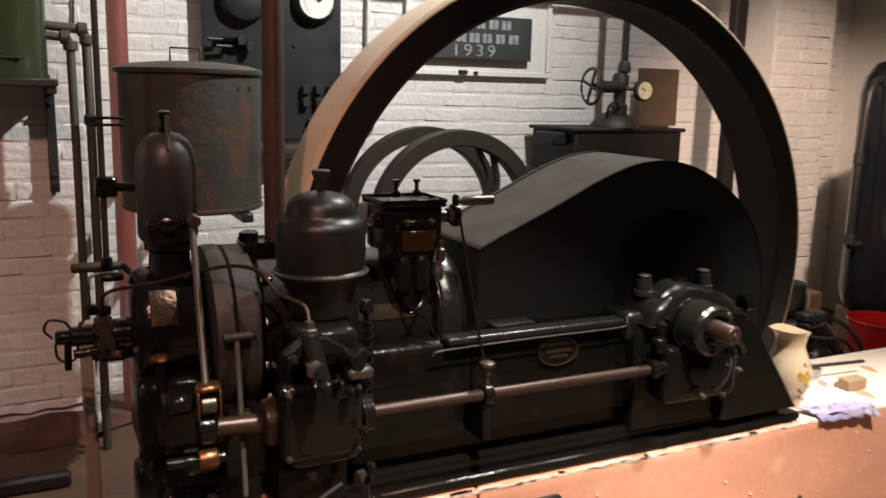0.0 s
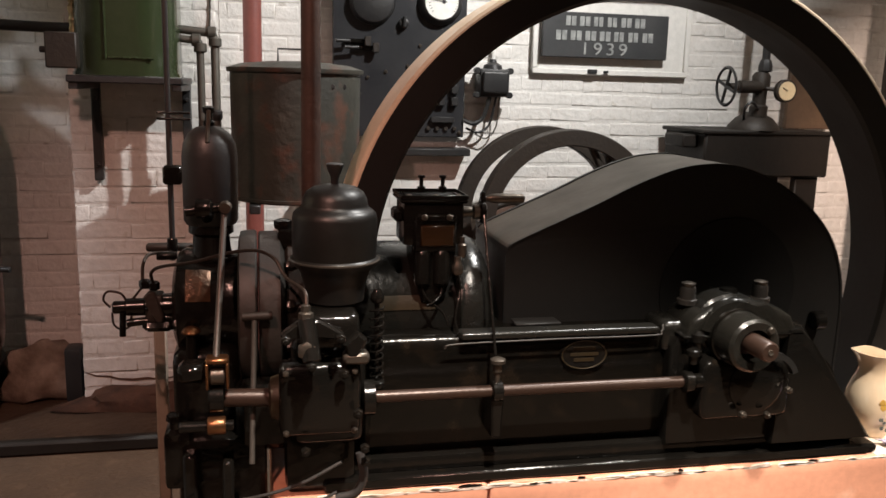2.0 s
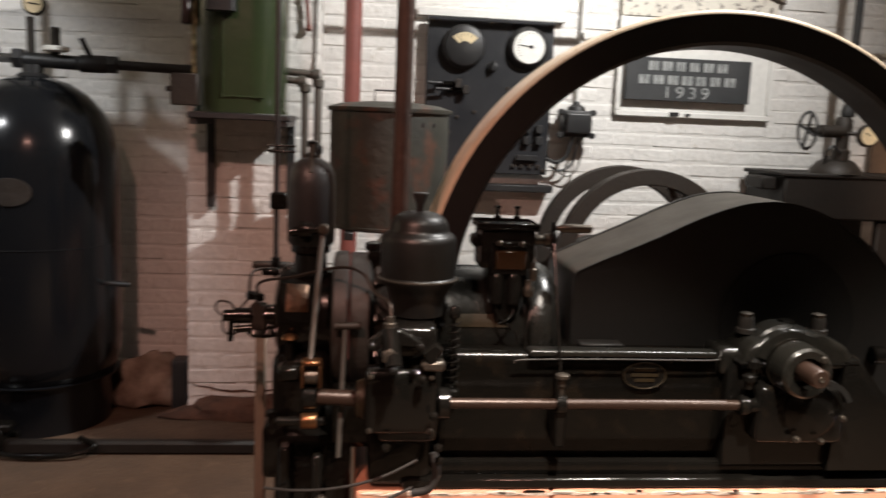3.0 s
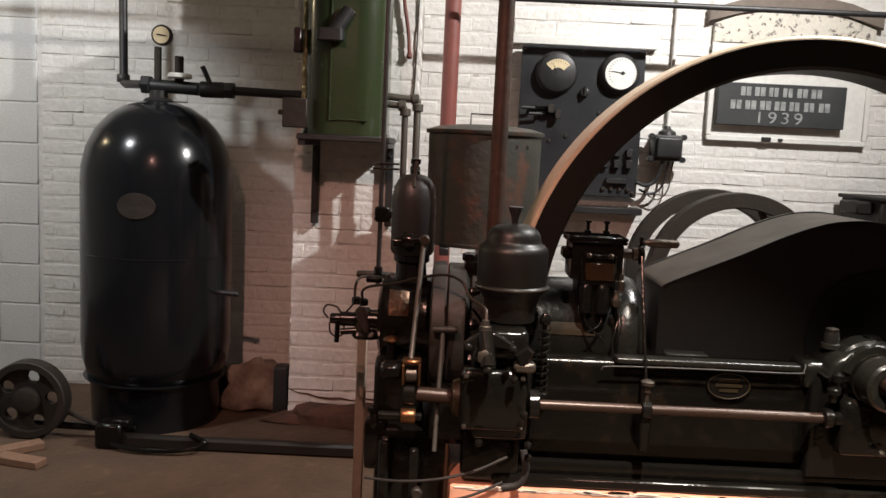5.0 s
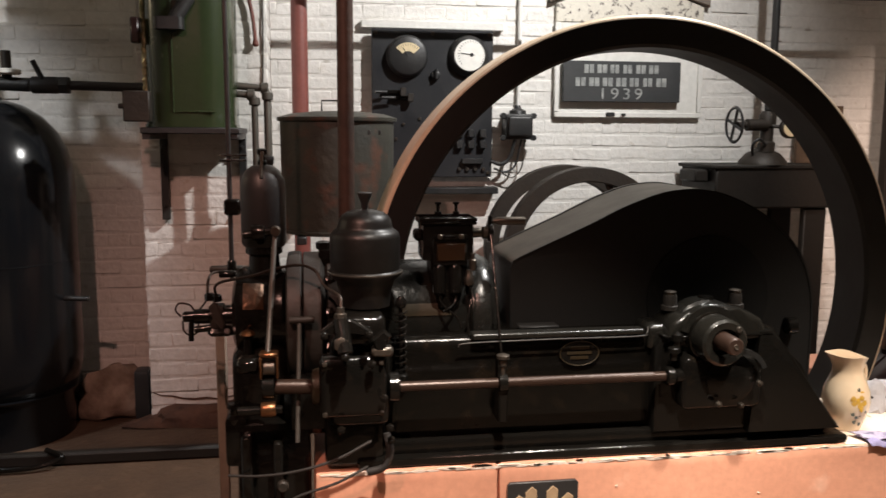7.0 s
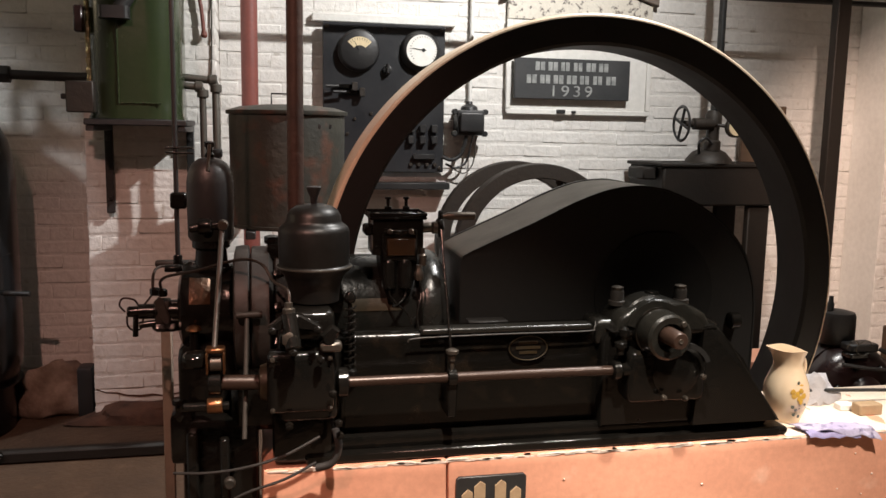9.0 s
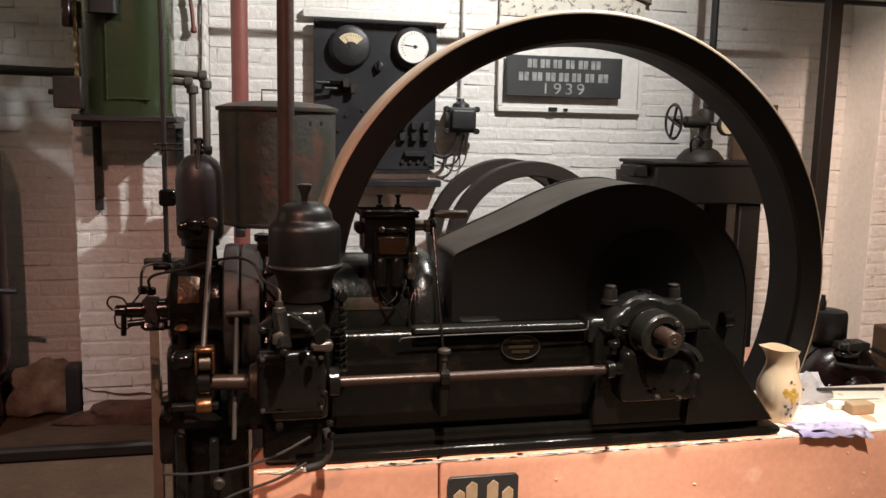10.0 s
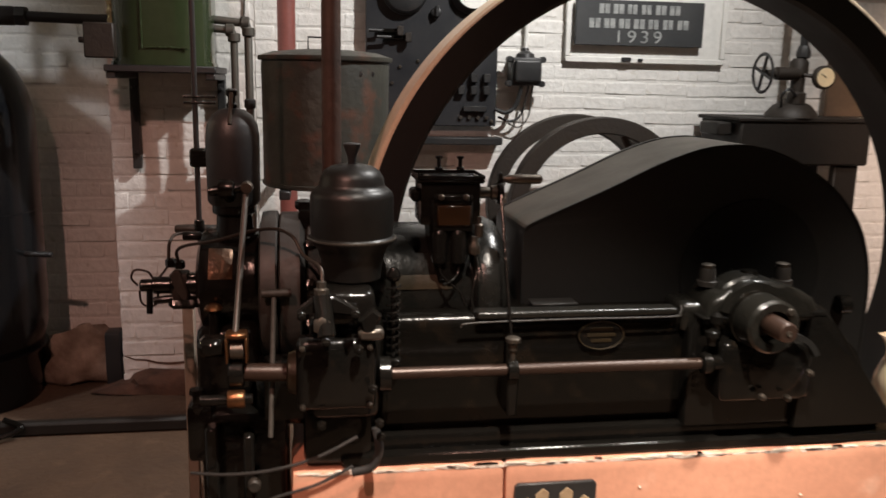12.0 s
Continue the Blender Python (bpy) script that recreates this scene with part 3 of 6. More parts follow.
# guard over the crank
crest = curve_points([(x, 0, z) for x, z in ((1.112, 1.086), (1.125, 1.097), (1.19, 1.127), (1.325, 1.186), (1.445, 1.243), (1.547, 1.28), (1.624, 1.292), (1.684, 1.291), (1.764, 1.273),
                                             (1.857, 1.23), (1.942, 1.168), (2.005, 1.092), (2.04, 1.005), (2.052, 0.927), (2.054, 0.85), (2.05, 0.6))], 4)
top = [(p.x, p.z) for p in crest]
guard = part("crank_guard", prism(top + [(1.9, 0.6), (1.9, 0.85), (1.2, 0.89), (1.105, 0.895), (1.105, 1.07)], 2.26, 2.56, 0.004, segments=2), M_SHEET, engine, "matt black sheet-steel crank guard")


def guard_hoop(inset, outset, y0, y1):
    c = Vector((1.6, 0.95))
    outer = [(x + (x - c.x) * outset / max(0.2, math.hypot(x - c.x, z - c.y)), z + (z - c.y) * outset / max(0.2, math.hypot(x - c.x, z - c.y))) for x, z in top]
    inner = [(x - (x - c.x) * inset / max(0.2, math.hypot(x - c.x, z - c.y)), z - (z - c.y) * inset / max(0.2, math.hypot(x - c.x, z - c.y))) for x, z in top]
    own = bmesh.new()
    for k in range(len(top) - 1):
        for y, flip in ((y0, 0), (y1, 1)):
            own.faces.new([own.verts.new((p[0], y, p[1])) for p in (outer[k], outer[k + 1], inner[k + 1], inner[k])])
        for line in (outer, inner):
            own.faces.new([own.verts.new(p) for p in ((line[k][0], y0, line[k][1]), (line[k + 1][0], y0, line[k + 1][1]), (line[k + 1][0], y1, line[k + 1][1]), (line[k][0], y1, line[k][1]))])
    bmesh.ops.remove_doubles(own, verts=own.verts, dist=1e-5)
    return own


part("guard_edge", guard_hoop(0.003, 0.003, 2.257, 2.264), M_SHEET, guard)
part("guard_rear_edge", guard_hoop(0.002, 0.006, 2.549, 2.562), M_SHEET, guard)
part("guard_top", guard_hoop(0.0, 0.003, 2.265, 2.548), M_DUSTYLIT, guard, "dusty top sheet, paler with the light from above in its colour")
part("guard_opening_shade", lathe([(0.12, 0.0002), (0.192, 0.0), (0.1922, 0.006)], (1.711, 2.2555, 0.965), "y", 56), M_DISCSHADE, guard, "flat dark disc, painted as the shade of an opening behind the bearing")
part("guard_clip", lathe([(0.022, 0), (0.026, 0.004), (0.026, 0.03), (0.015, 0.034)], (1.96, 2.245, 0.88), "x", 16), M_IRON, guard)

# flywheel
wheel = part("flywheel", ring([(0.822, 0.012), (0.832, 0.0), (0.912, 0.0), (0.914, 0.002), (0.914, 0.18), (0.905, 0.19), (0.83, 0.19), (0.822, 0.18)], (WX, WY, WZ), "y", 160), M_WHEEL, engine, "dark-painted spoked flywheel with a bare bright rim edge")
part("rim_band", ring([(0.912, -0.003), (0.917, -0.002), (0.925, 0.008), (0.927, 0.188), (0.923, 0.193), (0.9155, 0.193), (0.9155, 0.002)], (WX, WY, WZ), "y", 160), M_CREAM, wheel, "cream-coloured bare outer rim")
part("red_mark", ring([(0.913, -0.0045), (0.918, -0.0035), (0.9265, 0.008), (0.9285, 0.188), (0.9165, 0.1875), (0.9165, 0.002)], (WX, WY, WZ), "y", 24, None, 168, 194), M_REDMARK, wheel, "red mark on the rim")
part("wheel_hub", lathe([(0.1, 0), (0.12, 0.01), (0.12, 0.15), (0.1, 0.16)], (WX, WY - 0.01, WZ), "y", 40), M_WHEEL, wheel)
for a in (215, 270, 325):
    d = Vector((math.cos(radians(a)), 0, math.sin(radians(a))))
    c = Vector((WX, WY + 0.09, WZ))
    part("spoke", rod(c + 0.1 * d, c + 0.83 * d, 0.045, 16, None, 0.035), M_WHEEL, wheel)

# lubricator
lub = part("lubricator", box(0.848, 0.992, 2.235, 2.35, 1.1, 1.2, 0.006, segments=2), M_IRON, engine, "black box lubricator with a sight glass, wet with oil")
part("lubricator_rim", box(0.839, 1.0, 2.225, 2.362, 1.2, 1.21, 0.004), M_IRON, lub)
for b in ((0.839, 1.0, 2.225, 2.229), (0.839, 1.0, 2.358, 2.362), (0.839, 0.843, 2.229, 2.358), (0.996, 1.0, 2.229, 2.358)):
    part("rim_lip", box(*b, 1.21, 1.219, 0.001), M_IRON, lub)
tray = part("lubricator_lid", box(0.86, 0.98, 2.245, 2.345, 1.21, 1.213, 0.001), M_IRON, lub)
part("window_frame", box(0.872, 0.972, 2.222, 2.238, 1.085, 1.165, 0.004), M_IRON, lub)
part("sight_glass", box(0.886, 0.966, 2.217, 2.226, 1.1, 1.15, 0.003), M_GLASSOIL, lub, "amber oil-stained glass")
part("window_cap", box(0.878, 0.972, 2.216, 2.236, 1.158, 1.176, 0.005), M_IRON, lub)
bolts([(0.893, 2.214, 1.17), (0.952, 2.214, 1.17)], "y", 0.008, -0.008, M_STEEL, lub)
for x in (0.898, 0.95):
    part("plunger_stud", lathe([(0.008, 0), (0.01, 0.004), (0.01, 0.014), (0.005, 0.016), (0.005, 0.034), (0.009, 0.036), (0.009, 0.041)], (x, 2.29, 1.218), "z", 12), M_IRON, lub)
for x in (0.862, 0.925, 0.98):
    part("lid_screw", lathe([(0.006, 0), (0.006, 0.004), (0.003, 0.006)], (x, 2.245, 1.214), "z", 8), M_STEEL, lub)
part("ear", box(0.826, 0.85, 2.24, 2.3, 1.155, 1.185, 0.006), M_IRON, lub)
crank = part("crank_spindle", lathe([(0.013, 0), (0.015, 0.006), (0.013, 0.03), (0.018, 0.034), (0.018, 0.05)], (0.992, 2.28, 1.172), "x", 20), M_STEEL, lub)
part("ratchet_disc", lathe([(0.024, 0), (0.028, 0.004), (0.028, 0.014), (0.02, 0.018)], (1.038, 2.28, 1.172), "x", 24), M_IRON, lub)
part("crank_arm", box(1.042, 1.054, 2.268, 2.292, 1.16, 1.222, 0.005), M_IRON, lub)
part("crank_handle", lathe([(0.006, 0), (0.007, 0.012), (0.011, 0.018), (0.0125, 0.05), (0.0115, 0.098), (0.006, 0.103)], (1.05, 2.28, 1.205), "x", 18), M_STEEL, lub, "worn turning handle")
part("lubricator_bracket", prism([(0.87, 1.1), (0.975, 1.1), (0.975, 1.05), (0.955, 0.985), (0.93, 0.955), (0.895, 0.96), (0.875, 1.03)], 2.235, 2.34, 0.008), M_IRON, lub)
part("pump_cylinder", lathe([(0.014, 0), (0.019, 0.006), (0.019, 0.075), (0.013, 0.085)], (0.895, 2.235, 1.005), "z", 14), M_IRON, lub)
part("pump_cylinder", lathe([(0.014, 0), (0.019, 0.006), (0.019, 0.075), (0.013, 0.085)], (0.94, 2.232, 1.005), "z", 14), M_IRON, lub)
part("check_valve", lathe([(0.01, 0), (0.014, 0.006), (0.014, 0.022), (0.009, 0.03), (0.009, 0.044)], (0.978, 2.225, 1.03), "z", 8), M_STEEL, lub)
for pts in ([(0.895, 2.232, 1.008), (0.898, 2.225, 0.985), (0.915, 2.215, 0.965), (0.94, 2.2, 0.945), (0.952, 2.185, 0.915)],
            [(0.94, 2.228, 1.008), (0.938, 2.22, 0.985), (0.92, 2.21, 0.968), (0.9, 2.2, 0.962)],
            [(0.978, 2.222, 1.034), (0.984, 2.212, 1.0), (0.975, 2.2, 0.965), (0.968, 2.19, 0.93), (0.972, 2.18, 0.9)]):
    part("oil_pipe", tube(pts, 0.0032, 8), M_IRON, lub)
part("drip_valve", lathe([(0.008, 0), (0.011, 0.008), (0.011, 0.03), (0.006, 0.034), (0.006, 0.05)], (0.99, 2.235, 1.07), "z", 12), M_STEEL, lub)

# air pot
pot = part("air_filter_pot", lathe([(0.05, 0.985), (0.066, 0.99), (0.07, 1.03), (0.08, 1.06), (0.098, 1.075), (0.1, 1.081), (0.098, 1.086), (0.093, 1.089), (0.0945, 1.12), (0.0945, 1.176), (0.0915, 1.187),
                                    (0.083, 1.195), (0.0755, 1.2), (0.073, 1.207), (0.071, 1.22), (0.063, 1.234), (0.048, 1.244), (0.028, 1.249), (0.012, 1.25)], (0.684, 2.185, 0), "z", 56), M_POT, engine, "dark bronze domed air filter pot")
part("pot_knob", lathe([(0.008, 1.244), (0.01, 1.266), (0.012, 1.272), (0.018, 1.286), (0.02, 1.294), (0.017, 1.296)], (0.684, 2.185, 0), "z", 24), M_DULL, pot, "small funnel-shaped cap")
part("pot_band", ring([(0.097, 0), (0.102, 0.002), (0.102, 0.005), (0.097, 0.007)], (0.684, 2.185, 1.079), "z", 56), M_STEEL, pot, "bright seam ring")
exhaust = part("exhaust_elbow", box(0.56, 0.66, 2.35, 2.45, 1.07, 1.12, 0.012, segments=2), M_IRON, engine)
part("elbow_stud", lathe([(0.02, 0), (0.022, 0.006), (0.022, 0.02), (0.012, 0.024)], (0.575, 2.38, 1.118), "z", 6), M_IRON, exhaust)
part("exhaust_pipe", tube([(0.645, 2.415, 1.09), (0.645, 2.415, 1.6), (0.645, 2.415, 2.9), (0.645, 2.415, 3.6)], 0.024, 18, None, False), M_RUST, exhaust, "rusty brown pipe rising to the roof")

# cylinder head
head = part("cylinder_head", lathe([(0.09, 0), (0.125, 0.012), (0.135, 0.03), (0.13, 0.08), (0.12, 0.12), (0.13, 0.16)], (0.315, CY + 0.01, 0.93), "x", 40), M_IRON, engine)
part("head_copper_patch", ring([(0.13, 0.03), (0.1365, 0.035), (0.1335, 0.08), (0.128, 0.09)], (0.315, CY + 0.01, 0.93), "x", 20, None, 132, 166), M_COPPER, head, "heat-stained coppery patch")
flange1 = part("head_flange", lathe([(0.17, 0), (0.19, 0.005), (0.193, 0.02), (0.193, 0.04), (0.188, 0.044)], (0.468, CY, 0.915), "x", 56), M_FLANGE, engine)
flange2 = part("head_flange", lathe([(0.184, 0), (0.19, 0.004), (0.19, 0.05), (0.165, 0.062)], (0.515, CY, 0.915), "x", 56), M_FLANGE, engine)
bolts([(0.578, CY + 0.165 * math.cos(radians(a)), 0.915 + 0.165 * math.sin(radians(a))) for a in (95, 130, 165, 200, 235, 270)], "x", 0.014, 0.02, M_IRON, flange2)
part("head_nose", lathe([(0.07, 0), (0.09, 0.01), (0.09, 0.09), (0.06, 0.1)], (0.575, CY - 0.02, 1.0), "x", 32), M_SANDIRON, flange2)
part("head_skirt", box(0.315, 0.47, 2.27, 2.5, 0.66, 0.85, 0.04, segments=3), M_IRON, head)
part("drip_cone", lathe([(0.021, 0), (0.022, 0.003), (0.017, 0.01), (0.008, 0.014), (0.002, 0.016)], (0.362, 2.27, 0.895), "z", 20), M_BRASS, head, "small bright cone")
part("cone_stem", rod((0.362, 2.27, 0.8), (0.362, 2.27, 0.897), 0.012, 12), M_IRON, head)
part("flange_foot", box(0.46, 0.6, 2.2, 2.5, 0.62, 0.78, 0.02), M_IRON, engine)

# air vessel on the head
vessel = part("air_vessel", lathe([(0.05, 1.125), (0.058, 1.127), (0.064, 1.137), (0.065, 1.29), (0.061, 1.32), (0.049, 1.344), (0.03, 1.358), (0.01, 1.362)], (0.405, 2.41, 0), "z", 40), M_DULL, engine, "black domed air vessel")
part("vessel_neck", lathe([(0.06, 1.03), (0.06, 1.046), (0.05, 1.05), (0.045, 1.07), (0.043, 1.1), (0.053, 1.108), (0.053, 1.127)], (0.405, 2.405, 0), "z", 32), M_IRON, vessel)
part("neck_ring", ring([(0.058, 0), (0.062, 0.003), (0.062, 0.01), (0.058, 0.013)], (0.405, 2.405, 1.04), "z", 32), M_GREENIRON, vessel)
cock = part("vessel_cock", lathe([(0.012, 1.355), (0.014, 1.37), (0.009, 1.375), (0.009, 1.388), (0.015, 1.392), (0.015, 1.404), (0.007, 1.408)], (0.405, 2.41, 0), "z", 14), M_IRON, vessel)
part("cock_lever", rod((0.407, 2.385, 1.398), (0.404, 2.35, 1.325), 0.005, 8), M_STEEL, cock)
rocker = part("rocker", rod((0.352, 2.33, 1.168), (0.448, 2.33, 1.18), 0.012, 14), M_IRON, engine)
part("rocker_boss", lathe([(0.02, 0), (0.023, 0.004), (0.023, 0.034), (0.018, 0.038)], (0.375, 2.33, 1.175), "x", 18), M_IRON, rocker)
part("rocker_pin", lathe([(0.012, -0.015), (0.015, -0.01), (0.015, 0.012), (0.01, 0.016)], (0.443, 2.31, 1.18), "y", 16), M_STEEL, rocker)
part("rocker_arm", rod((0.4, 2.34, 1.17), (0.4, 2.4, 1.1), 0.016, 12), M_IRON, rocker)
part("push_rod", rod((0.441, 2.315, 1.175), (0.425, 2.11, 0.882), 0.0072, 12), M_RODGREY, engine, "worn grey push rod")
fork = part("roller_fork", box(0.404, 0.452, 2.085, 2.125, 0.876, 0.889, 0.004), M_BRASS, engine, "oil-bright brass roller fork")
part("fork_side", box(0.404, 0.41, 2.085, 2.125, 0.82, 0.878, 0.002), M_BRASS, fork)
part("fork_side", box(0.446, 0.452, 2.085, 2.125, 0.82, 0.878, 0.002), M_BRASS, fork)
part("roller", lathe([(0.017, 0), (0.02, 0.003), (0.02, 0.029), (0.017, 0.032)], (0.412, 2.108, 0.845), "x", 24), M_STEEL, fork, "oil-bright roller")
part("cam", lathe([(0.03, 0), (0.033, 0.003), (0.033, 0.03), (0.03, 0.033)], (0.408, 2.12, 0.79), "x", 24), M_IRON, fork)
part("lower_roller", lathe([(0.018, 0), (0.02, 0.003), (0.02, 0.035), (0.018, 0.038)], (0.405, 2.1, 0.735), "x", 20), M_BRASS, fork, "oil-bright roller")
part("cam_spindle", rod((0.43, 2.12, 0.79), (0.56, 2.12, 0.785), 0.02, 16), M_ROD, engine, "oily brown cam spindle")
part("cam_arm", box(0.345, 0.405, 2.1, 2.16, 0.83, 0.87, 0.01), M_IRON, fork)
part("cam_arm", rod((0.345, 2.11, 0.73), (0.46, 2.11, 0.73), 0.012, 12), M_IRON, fork)
part("cam_bearing", lathe([(0.03, 0), (0.045, 0.004), (0.05, 0.02), (0.05, 0.035), (0.03, 0.04)], (0.535, 2.12, 0.785), "x", 28), M_DARKBRASS, engine, "tarnished bearing ring")
tee = part("tee_lever", rod((0.506, 2.2, 0.945), (0.497, 2.1, 0.64), 0.0062, 12), M_RODGREY, engine, "worn grey lever rod with a cross handle")
part("tee_handle", rod((0.478, 2.2, 0.948), (0.546, 2.2, 0.95), 0.01, 12), M_SANDIRON, tee)

# fuel pump and governor block below the pot
pump = part("pump_block", box(0.585, 0.745, 2.08, 2.25, 0.68, 0.93, 0.03, segments=3), M_IRON, engine)
part("pump_top", box(0.6, 0.73, 2.06, 2.2, 0.9, 0.985, 0.025, segments=3), M_IRON, pump)
cover = part("governor_cover", box(0.556, 0.73, 2.035, 2.1, 0.722, 0.885, 0.022, segments=3), M_IRON, pump)
bolts([(0.57, 2.036, 0.735), (0.715, 2.036, 0.735), (0.715, 2.036, 0.868), (0.57, 2.036, 0.868)], "y", 0.007, -0.008, M_STEEL, cover)
body = part("pump_barrel", rod((0.612, 2.03, 0.985), (0.622, 1.99, 0.905), 0.02, 16), M_IRON, pump)
part("barrel_nut", lathe([(0.014, 0), (0.02, 0.003), (0.02, 0.016), (0.016, 0.02)], (0.612, 1.985, 0.93), "y", 6), M_STEEL, body)
part("barrel_union", lathe([(0.016, 0), (0.016, 0.012), (0.01, 0.015), (0.01, 0.028)], (0.612, 2.03, 0.988), "z", 6), M_STEEL, body)
part("pump_yoke", prism([(0.56, 0.955), (0.6, 0.985), (0.64, 0.985), (0.69, 0.955), (0.685, 0.94), (0.635, 0.955), (0.605, 0.955), (0.565, 0.942)], 2.02, 2.05, 0.004), M_IRON, pump)
bolts([(0.57, 2.01, 0.95), (0.682, 2.01, 0.95), (0.62, 1.985, 0.9), (0.69, 2.02, 0.87), (0.72, 2.02, 0.78), (0.735, 2.02, 0.7), (0.61, 2.02, 0.7), (0.74, 2.04, 0.66)], "y", 0.011, -0.014, M_IRON, pump)
part("pump_lever", box(0.69, 0.745, 2.02, 2.06, 0.885, 0.91, 0.006), M_STEEL, pump)
part("pump_lever", prism([(0.69, 0.93), (0.72, 0.955), (0.74, 0.94), (0.72, 0.9), (0.7, 0.9)], 2.02, 2.05, 0.005), M_IRON, pump)
part("side_cover", lathe([(0.03, 0), (0.04, 0.006), (0.04, 0.03), (0.02, 0.035)], (0.735, 2.1, 0.782), "x", 24), M_IRON, pump)
part("pump_boss", lathe([(0.02, 0), (0.026, 0.004), (0.026, 0.03), (0.014, 0.036)], (0.56, 2.06, 0.86), "x", 18), M_IRON, pump)
part("oil_hose", tube([(0.73, 2.06, 0.67), (0.738, 2.05, 0.62), (0.72, 2.05, 0.58), (0.68, 2.06, 0.565)], 0.01, 10), M_RUBBER, pump)
part("pump_foot", box(0.57, 0.73, 2.13, 2.3, 0.548, 0.7, 0.02, segments=2), M_IRON, pump)

# fuel valve on the head's end
inj = part("fuel_valve", lathe([(0.012, 0), (0.016, 0.004), (0.016, 0.03), (0.022, 0.034), (0.022, 0.075), (0.03, 0.08), (0.034, 0.16)], (0.165, 2.44, 0.915), "x", 18), M_IRON, engine)
part("valve_block", box(0.245, 0.285, 2.41, 2.47, 0.875, 0.95, 0.008, segments=2), M_SANDIRON, inj)
part("valve_yoke", prism([(0.242, 0.948), (0.255, 0.962), (0.268, 0.958), (0.288, 0.9), (0.285, 0.88), (0.268, 0.884), (0.254, 0.915)], 2.402, 2.42, 0.004), M_SANDIRON, inj)
part("union_nut", lathe([(0.012, 0), (0.015, 0.003), (0.015, 0.018), (0.01, 0.022)], (0.243, 2.44, 0.962), "z", 6), M_IRON, inj)
part("union_nut", lathe([(0.011, 0), (0.014, 0.003), (0.014, 0.018), (0.009, 0.022)], (0.266, 2.42, 0.962), "z", 6), M_IRON, inj)
part("valve_bolt", rod((0.29, 2.42, 0.94), (0.335, 2.42, 0.942), 0.009, 10), M_IRON, inj)
part("valve_bolt", rod((0.29, 2.42, 0.89), (0.335, 2.42, 0.888), 0.011, 10), M_IRON, inj)
part("valve_flange", box(0.235, 0.33, 2.41, 2.47, 0.86, 0.888, 0.008), M_IRON, inj)
part("valve_stud", lathe([(0.013, 0), (0.013, 0.05), (0.009, 0.055)], (0.25, 2.4, 0.875), "x", 6), M_IRON, inj)
part("drain_tap", rod((0.19, 2.43, 0.905), (0.188, 2.425, 0.845), 0.008, 10), M_IRON, inj)
part("small_cock", rod((0.2, 2.42, 0.88), (0.25, 2.42, 0.885), 0.01, 10), M_IRON, inj)
part("wire_loop", tube([(0.16, 2.44, 0.915), (0.145, 2.44, 0.935), (0.155, 2.44, 0.955), (0.185, 2.44, 0.95), (0.205, 2.44, 0.93), (0.24, 2.44, 0.97)], 0.003, 6), M_COPPERPIPE, inj)
part("wire_loop", tube([(0.165, 2.43, 0.905), (0.168, 2.43, 0.875), (0.185, 2.43, 0.862), (0.205, 2.43, 0.87), (0.21, 2.43, 0.9)], 0.003, 6), M_COPPERPIPE, inj)
part("fuel_pipe", tube([(0.262, 2.42, 0.985), (0.264, 2.4, 1.01), (0.29, 2.37, 1.03), (0.37, 2.3, 1.055), (0.45, 2.25, 1.085), (0.51, 2.2, 1.1), (0.55, 2.16, 1.09), (0.575, 2.12, 1.055), (0.61, 2.06, 1.04), (0.614, 2.035, 1.01)], 0.0042, 8), M_COPPERPIPE, inj)
part("leak_pipe", tube([(0.237, 2.44, 0.985), (0.238, 2.46, 1.02), (0.25, 2.5, 1.035), (0.3, 2.52, 1.035)], 0.0042, 8), M_COPPERPIPE, inj)
part("pipe_union", lathe([(0.009, 0), (0.011, 0.003), (0.011, 0.04), (0.008, 0.05)], (0.265, 2.5, 1.03), "x", 10), M_IRON, inj)
part("starting_lever", lathe([(0.008, 0), (0.012, 0.006), (0.013, 0.05), (0.011, 0.12), (0.008, 0.125)], (0.212, 2.72, 1.01), "x", 14), M_SANDIRON, engine)
part("lever_arm", tube([(0.33, 2.72, 1.01), (0.36, 2.6, 0.99), (0.38, 2.52, 0.96)], 0.009, 8), M_IRON, engine)
part("vertical_rod", rod((0.29, 2.637, 0.99), (0.29, 2.637, 3.6), 0.0075, 10), M_DULL, engine, "thin black rod rising to the roof")
part("rod_clamp", box(0.272, 0.322, 2.62, 2.655, 1.195, 1.245, 0.006), M_IRON, engine)
part("rod_clamp", rod((0.3, 2.637, 1.22), (0.385, 2.6, 1.22), 0.012, 12), M_IRON, engine)
for z in (1.366, 1.382):
    part("guide_pin", rod((0.262, 2.63, z), (0.345, 2.63, z), 0.0035, 8), M_IRON, engine)
part("rod_coupling", lathe([(0.012, 0), (0.014, 0.004), (0.014, 0.035), (0.012, 0.04)], (0.29, 2.637, 1.01), "z", 10), M_IRON, engine)

# support under the overhung head
column = part("head_column", box(0.33, 0.53, 2.2, 2.5, 0.0, 0.66, 0.02, segments=2), M_IRON, engine, "black iron column under the cylinder head")
part("column_rib", box(0.345, 0.375, 2.16, 2.21, 0.0, 0.64, 0.006), M_IRON, column)
part("column_rib", box(0.43, 0.455, 2.16, 2.21, 0.0, 0.62, 0.006), M_IRON, column)
part("valve_box", box(0.3, 0.36, 2.2, 2.3, 0.54, 0.68, 0.015, segments=2), M_IRON, column)
part("valve_stem", lathe([(0.02, 0), (0.022, 0.02), (0.012, 0.03), (0.012, 0.045), (0.02, 0.05), (0.018, 0.062)], (0.325, 2.22, 0.655), "z", 14), M_IRON, column)
